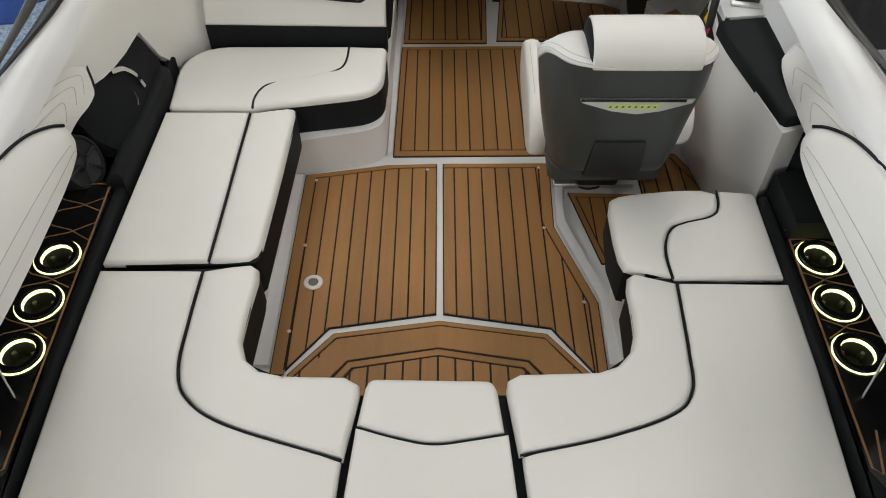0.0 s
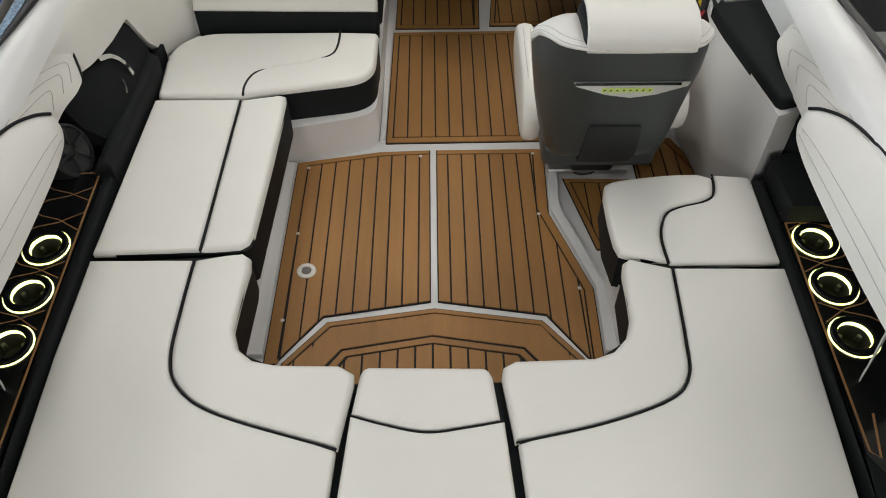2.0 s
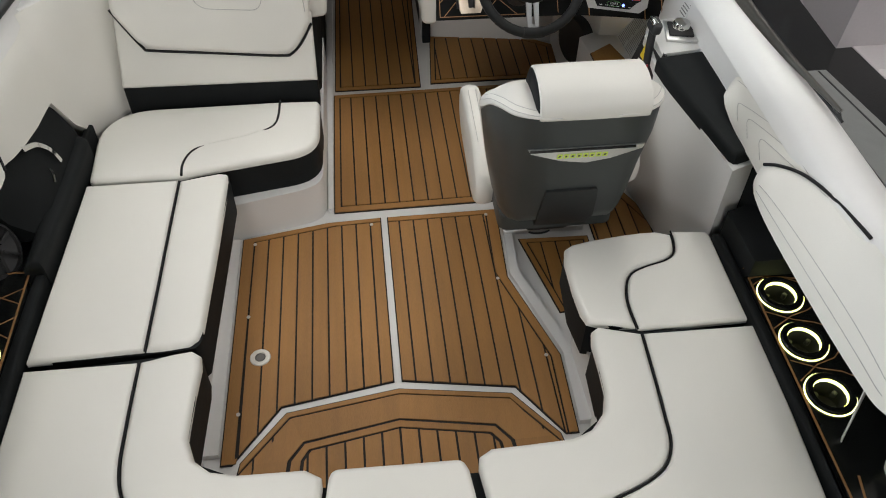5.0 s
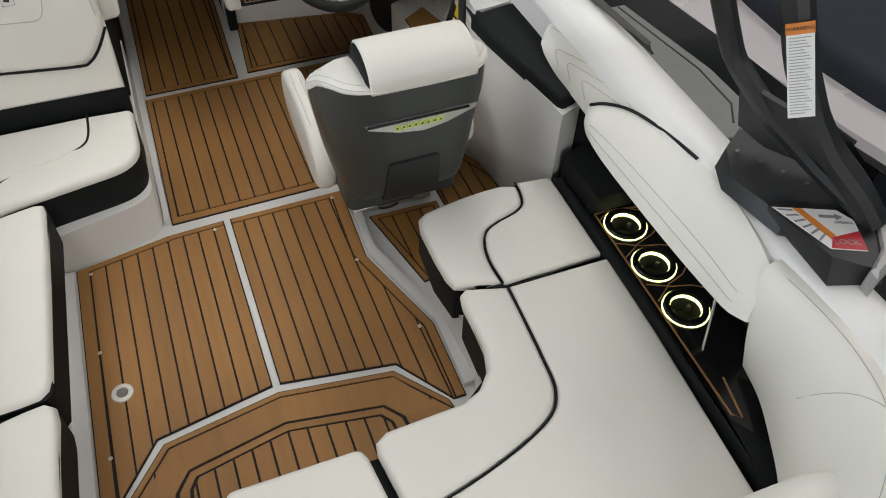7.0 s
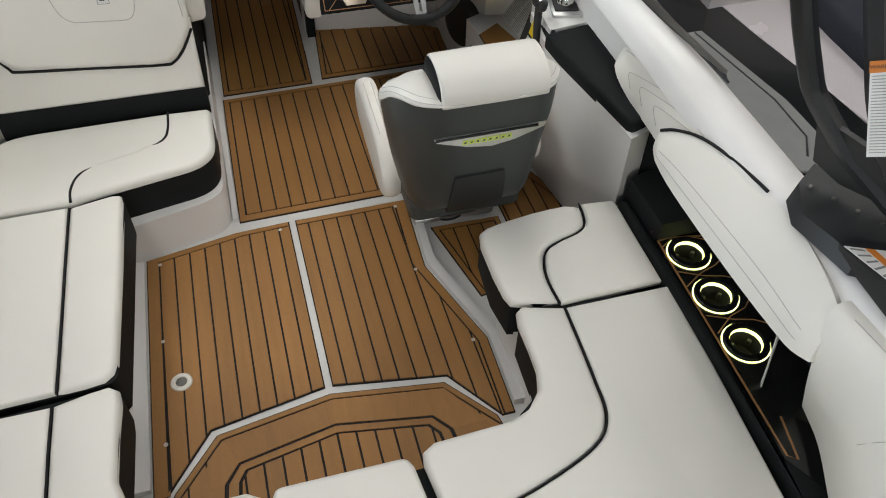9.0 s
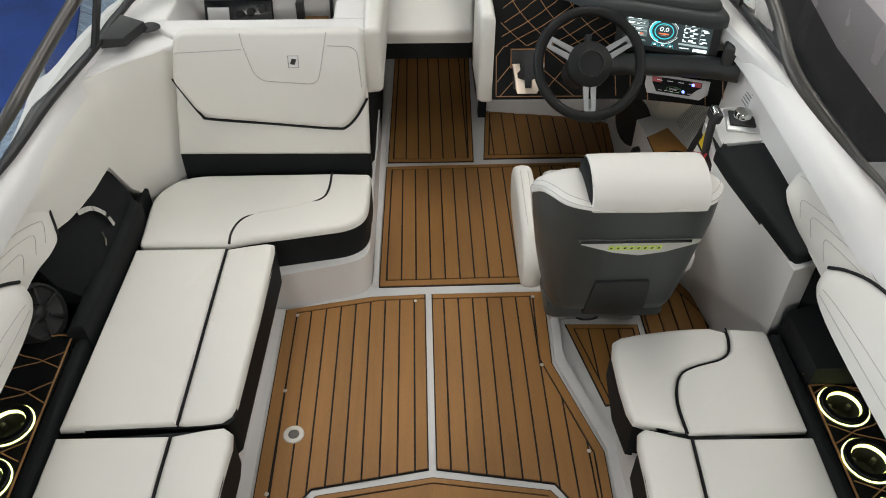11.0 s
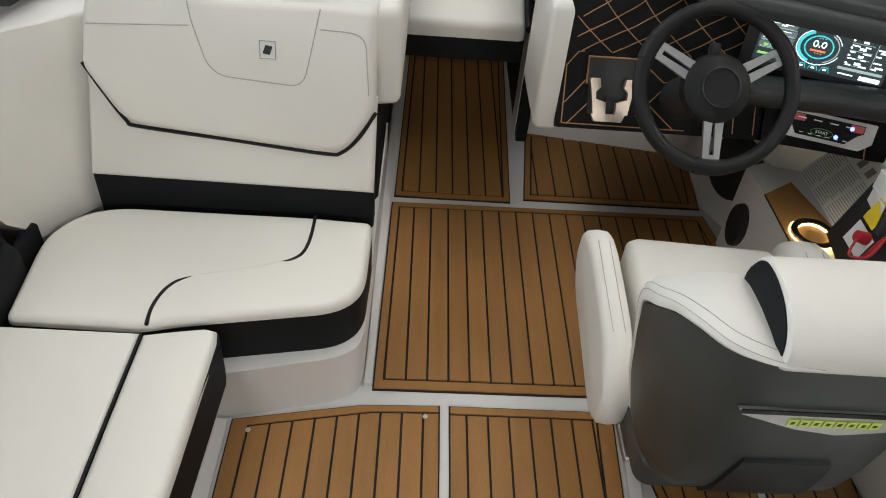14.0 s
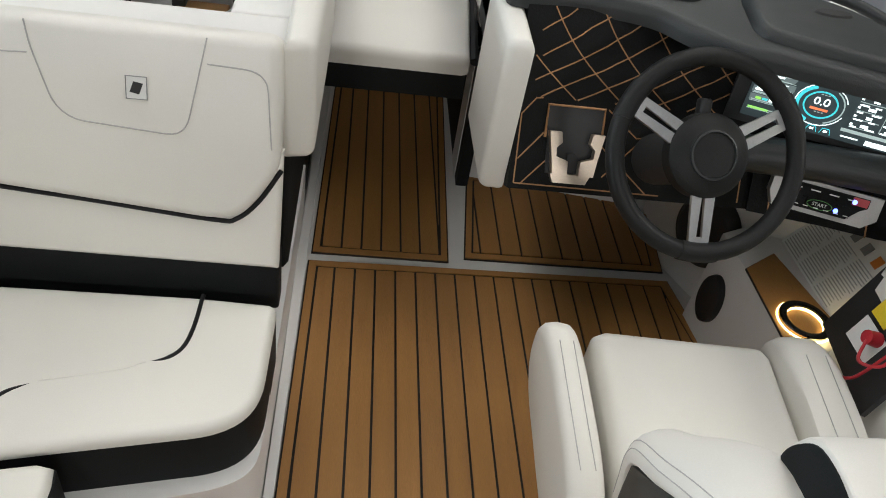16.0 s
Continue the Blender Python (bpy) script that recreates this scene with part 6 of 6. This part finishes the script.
for s in (-1, 1):
    t = thing("bow_speaker_pod", (s * 0.62, 2.0, 0.83), "small black speaker cover on the white foredeck", "speaker", "bow speakers")
    part("cover", lathe([(0.0, 0.008), (0.05, 0.006), (0.058, 0.0)], 24, Matrix.Translation((s * 0.62 + 0.1, 2.0, 0.836 if s > 0 else 0.766)) @ Matrix.Diagonal((1, 0.6, 1, 1))), RUBBER, t)
    t = thing("bow_step_pad", (s * 0.8, 2.45, 0.66), "brown foam step pad with curved edge on the bow", "deck mat", "bow step pads")
    arc = [(s * (0.98 - 0.05 * k - 0.006 * k * k), 2.2 + 0.13 * k) for k in range(6)]
    part("foam", prism(arc + [(x - s * 0.13, y - 0.02) for x, y in reversed(arc)], 0.745, 0.79), TEAK, t)
    part("rim", tube([(x, y, 0.79) for x, y in arc], 0.006, 6), SEAM, t)
    solid("bow_coaming", prism([(s * 1.06, 2.05), (s * 0.74, 2.05), (s * 0.50, 3.1), (s * 0.72, 3.2)], 0.55, 0.742), GEL, "white gelcoat bow coaming", "coaming", kind="structure")
nb = thing("neighbour_boat", (3.2, 1.0, GZ), "white and black wakeboard boat parked alongside", "boat", "parked boats")
part("hull", loft([[(1.92 + dx, y, z) for dx, z in ((0.45, -0.85), (0.08, -0.3), (0.0, -0.08), (0.03, -0.02), (0.5, 0.0), (0.9, -0.1), (1.6, -0.1), (1.6, -0.85))] for y in (0.30, 0.45, 1.0, 2.0, 3.5)]), CARBON, nb, "black hull")
part("rub_rail", tube([(1.93, y, -0.05) for y in (0.30, 1.5, 3.5)], 0.035, 10), RUBBER, nb, "black rub rail")
part("deck_pad", prism([(1.96, 1.50), (2.10, 1.50), (2.185, 0.90), (2.180, 0.62), (2.09, 0.45), (1.97, 0.48)], 0.0, 0.012), DECKPAD, nb, "grey deck pad")
part("deck_pad_line", tube([(2.06, 1.49, 0.012), (2.135, 0.92, 0.012), (2.12, 0.66, 0.012), (2.05, 0.55, 0.012)], 0.005, 6), RUBBER, nb)
part("foredeck", loft([[(2.25 + dx + k, y, z) for dx, z in ((0.1, -0.7), (0.0, -0.1), (0.02, 0.30), (0.15, 0.40), (1.6, 0.42), (1.6, -0.7))] for y, k in ((1.7, 0.0), (2.6, 0.05), (3.6, 0.2), (4.8, 0.6))]), PINKISH, nb, "pale pink-white foredeck")
band_o = [(2.30, 1.95), (2.34, 1.45), (2.47, 0.38), (2.545, 0.06), (2.80, -1.0)]
band_i = [(3.20, -1.0), (2.86, 0.05), (2.72, 0.42), (2.66, 0.74), (2.70, 1.32), (2.72, 1.95)]
part("side_band", ring_faces(bmesh.new(), [[(x + 1.1, y, -0.85) for x, y in band_o + band_i], [(x + 0.12, y, -0.16) for x, y in band_o + band_i], [(x, y, -0.04) for x, y in band_o + band_i], [(x + 0.015, y, 0.0) for x, y in band_o] + [(x, y, 0.0) for x, y in band_i]]), PINKISH, nb, "white hull side band")
part("cover", pad(rounded([(3.16, -1.0), (2.85, 0.05), (2.71, 0.42), (2.66, 0.74), (2.69, 1.32), (2.74, 1.80), (4.3, 1.80), (4.3, -1.0)], 0.06), -0.5, 0.10, 0.06, 4, 0.02), NAVY, nb, "dark navy fabric cover")
mt_ = thing("printed_mat", (-2.9, 4.6, GZ), "dark blue printed floor mat on the carpet", "mat")
part("mat", box((-3.05, 4.55, GZ + 0.006), (1.3, 2.6, 0.012), 0.004, Matrix.Rotation(radians(6), 4, "Z")), MATBLUE, mt_)
for i in range(7):
    part("print_bar", box((-2.60 - (i % 2) * 0.05, 3.9 + i * 0.17, GZ + 0.0135), (0.16 + 0.04 * (i % 3), 0.09, 0.003), 0, Matrix.Rotation(radians(6), 4, "Z")), MATPRINT, mt_)
part("print_ring", tube([(-2.62 + 0.19 * math.cos(a), 5.35 + 0.19 * math.sin(a), GZ + 0.012) for a in np.linspace(0.6, 5.6, 20)], 0.04, 6), MATPRINT, mt_)
sh_ = thing("display_table", (-3.3, 6.6, GZ), "low blue-topped display table with wooden legs", "table")
part("tabletop", box((-3.4, 6.7, GZ + 0.42), (1.6, 0.9, 0.12), 0.02), MATBLUE, sh_)
for dx in (-0.7, 0.7):
    for dy in (-0.38, 0.38):
        part("leg", box((-3.4 + dx, 6.7 + dy, GZ + 0.18), (0.09, 0.06, 0.36), 0.008), TEAK, sh_)

solid("aft_deck", pad(rounded([(-0.98, -2.36), (0.98, -2.36), (1.12, -1.6), (1.14, -1.32), (-1.14, -1.32), (-1.12, -1.6)], 0.06), 0.2, 0.5, 0.03, 4, 0.0), GEL, "plain white gelcoat aft deck behind the seats", "deck", kind="structure")

# ---- brown foam deck panels, plank by plank ----
PITCH = 0.0526


def deck_panel(poly, borders, x0, label, screws=(), border_seam=0.006, pitch=PITCH):
    """A panel of foam planks on a black backing; borders: width of the margin strip along each edge (0: none)."""
    if sum(p[0] * q[1] - q[0] * p[1] for p, q in zip(poly, poly[1:] + poly[:1])) < 0:
        poly = list(reversed(poly))
        borders = list(reversed(borders[:-1])) + [borders[-1]]
    cx, cy = sum(p[0] for p in poly) / len(poly), sum(p[1] for p in poly) / len(poly)
    t = thing("deck_mat", (cx, cy, -0.008), label, "deck mat", "deck mats")
    part("backing", prism(poly, -0.0075, -0.0035), SEAM, t, "black foam backing", smooth=False)
    outer_ = inset(poly, 0.004)
    n = len(poly)
    inner_ = inset(poly, [b if b > 0 else 0.004 for b in borders])
    for i in range(n):
        if borders[i] <= 0:
            continue
        j = (i + 1) % n
        part("margin", prism([outer_[i], outer_[j], inner_[j], inner_[i]], -0.0036, 0.0), TEAK, t, smooth=False)
    core = inset(poly, [b + border_seam if b > 0 else 0.004 for b in borders])
    xs = [p[0] for p in core]
    k = math.floor((min(xs) - x0) / pitch)
    while x0 + k * pitch < max(xs):
        a, b = x0 + k * pitch + 0.0030, x0 + (k + 1) * pitch - 0.0030
        q = clip(core, 0, a, b)
        if len(q) >= 3 and area(q) > 6e-5:
            part("plank", prism(q, -0.0036, 0.0002), TEAK, t, smooth=False)
        k += 1
    for sx, sy in screws:
        part("screw", lathe([(0.0065, 0.0), (0.0065, 0.0012), (0.004, 0.0022), (0.002, 0.0012), (0.0, 0.0012)], 12, Matrix.Translation((sx, sy, 0.0))), DULL, t, "small steel screw")
    return t


B = 0.03
DULL = material("dull_steel", (0.58, 0.55, 0.50), 0.45, 0.6, 0.1, 60, 0.1, 300)
port = deck_panel([(-0.512, 0.672), (-0.202, 0.730), (-0.009, 0.738), (-0.009, 0.004), (-0.352, -0.053), (-0.486, -0.230), (-0.520, -0.230)], [B * 0.8, B * 0.7, 0, 0, 0, 0, 0.040], -0.0505,
                  "brown foam deck hatch panel with steel drain fitting", [(-0.467, 0.640), (-0.046, 0.701), (-0.471, 0.306), (-0.479, -0.065)])
part("drain", lathe([(0.0, 0.0015), (0.017, 0.0015), (0.019, 0.0035), (0.030, 0.003), (0.033, 0.0)], 32, Matrix.Translation((-0.424, 0.137, 0.0))), DULL, port, "round steel drain fitting")
part("drain_eye", lathe([(0.0, 0.0025), (0.014, 0.0022), (0.0165, 0.0016)], 24, Matrix.Translation((-0.424, 0.137, 0.0))), FRAME, port)
deck_panel([(0.013, 0.738), (0.428, 0.741), (0.414, 0.398), (0.526, 0.052), (0.520, -0.230), (0.480, -0.230), (0.359, -0.054), (0.013, 0.004)], [B * 0.8, 0.040, B, B, 0, 0, 0, 0], 0.0570,
           "brown foam deck hatch panel with angled outer edge", [(0.384, 0.712), (0.377, 0.391), (0.478, 0.053)])
# curved aft panel: two margin bands and a planked middle
aft = [(-0.465, -0.225), (-0.338, -0.072), (0.002, -0.021), (0.345, -0.073), (0.466, -0.225), (0.5, -0.42), (-0.5, -0.42)]
deck_panel(aft, [0.019, 0.019, 0.019, 0.019, 0, 0, 0], -10.0, "brown foam deck panel with curved double margin before the aft seat")
t = thing("deck_mat", (0, -0.25, -0.006), "brown foam inlay with arched margin and short planks", "deck mat", "deck mats")
ringO = [(-0.455, -0.42), (-0.42, -0.235), (-0.322, -0.098), (0.002, -0.047), (0.336, -0.098), (0.43, -0.235), (0.465, -0.42)]
ringI = [(-0.352, -0.42), (-0.33, -0.235), (-0.286, -0.178), (-0.003, -0.129), (0.279, -0.178), (0.325, -0.235), (0.347, -0.42)]
ring2O = [(-0.340, -0.42), (-0.318, -0.237), (-0.281, -0.186), (-0.003, -0.137), (0.274, -0.186), (0.313, -0.237), (0.335, -0.42)]
ring2I = [(-0.312, -0.42), (-0.292, -0.237), (-0.270, -0.204), (-0.003, -0.158), (0.262, -0.204), (0.288, -0.237), (0.308, -0.42)]
part("backing", prism(ringO + [(0.45, -0.42), (-0.45, -0.42)], -0.0035, 0.0003), SEAM, t, "black foam backing", smooth=False)
for o_, i_ in ((ringO, ringI), (ring2O, ring2I)):
    for k in range(6):
        part("margin", prism([o_[k], o_[k + 1], i_[k + 1], i_[k]], 0.0002, 0.0036), TEAK, t, smooth=False)
core = [(-0.300, -0.42), (-0.282, -0.240), (-0.262, -0.210), (-0.003, -0.164), (0.254, -0.210), (0.278, -0.240), (0.300, -0.42)]
for k in range(-6, 6):
    q = clip(core, 0, -0.004 + k * 0.0538 + 0.0034, -0.004 + (k + 1) * 0.0538 - 0.0034)
    if len(q) >= 3 and area(q) > 2e-4:
        part("plank", prism(q, 0.0002, 0.0036), TEAK, t, smooth=False)
deck_panel([(-0.172, 1.538), (-0.182, 0.778), (0.60, 0.788), (0.95, 1.05), (0.866, 1.555)], [B * 0.8, B, 0, B, B * 0.8], -0.098, "long brown foam deck panel beside the helm seat", pitch=0.0551)
deck_panel([(-0.166, 1.568), (0.219, 1.568), (0.250, 2.55), (-0.150, 2.55)], [B * 0.8, B * 0.7, 0, B * 0.7], -0.084, "brown foam walkway panel between the consoles", pitch=0.0556)
deck_panel([(0.264, 1.587), (0.862, 1.590), (0.885, 1.86), (0.70, 1.98), (0.30, 2.0)], [B * 0.8, B, B, B, B * 0.7], 0.376, "brown foam footwell panel under the wheel", pitch=0.0612)
deck_panel([(0.482, 0.575), (0.740, 0.568), (0.735, 0.24), (0.560, 0.22)], [0.020, 0.018, 0.018, 0.020], 0.508, "small brown foam panel under the helm seat")
deck_panel([(0.760, 0.80), (0.760, 0.500), (1.0, 0.480), (0.968, 0.72), (0.93, 0.80)], [0.0, 0, 0, B, B], 0.7735, "brown foam panel between helm seat and side wall")
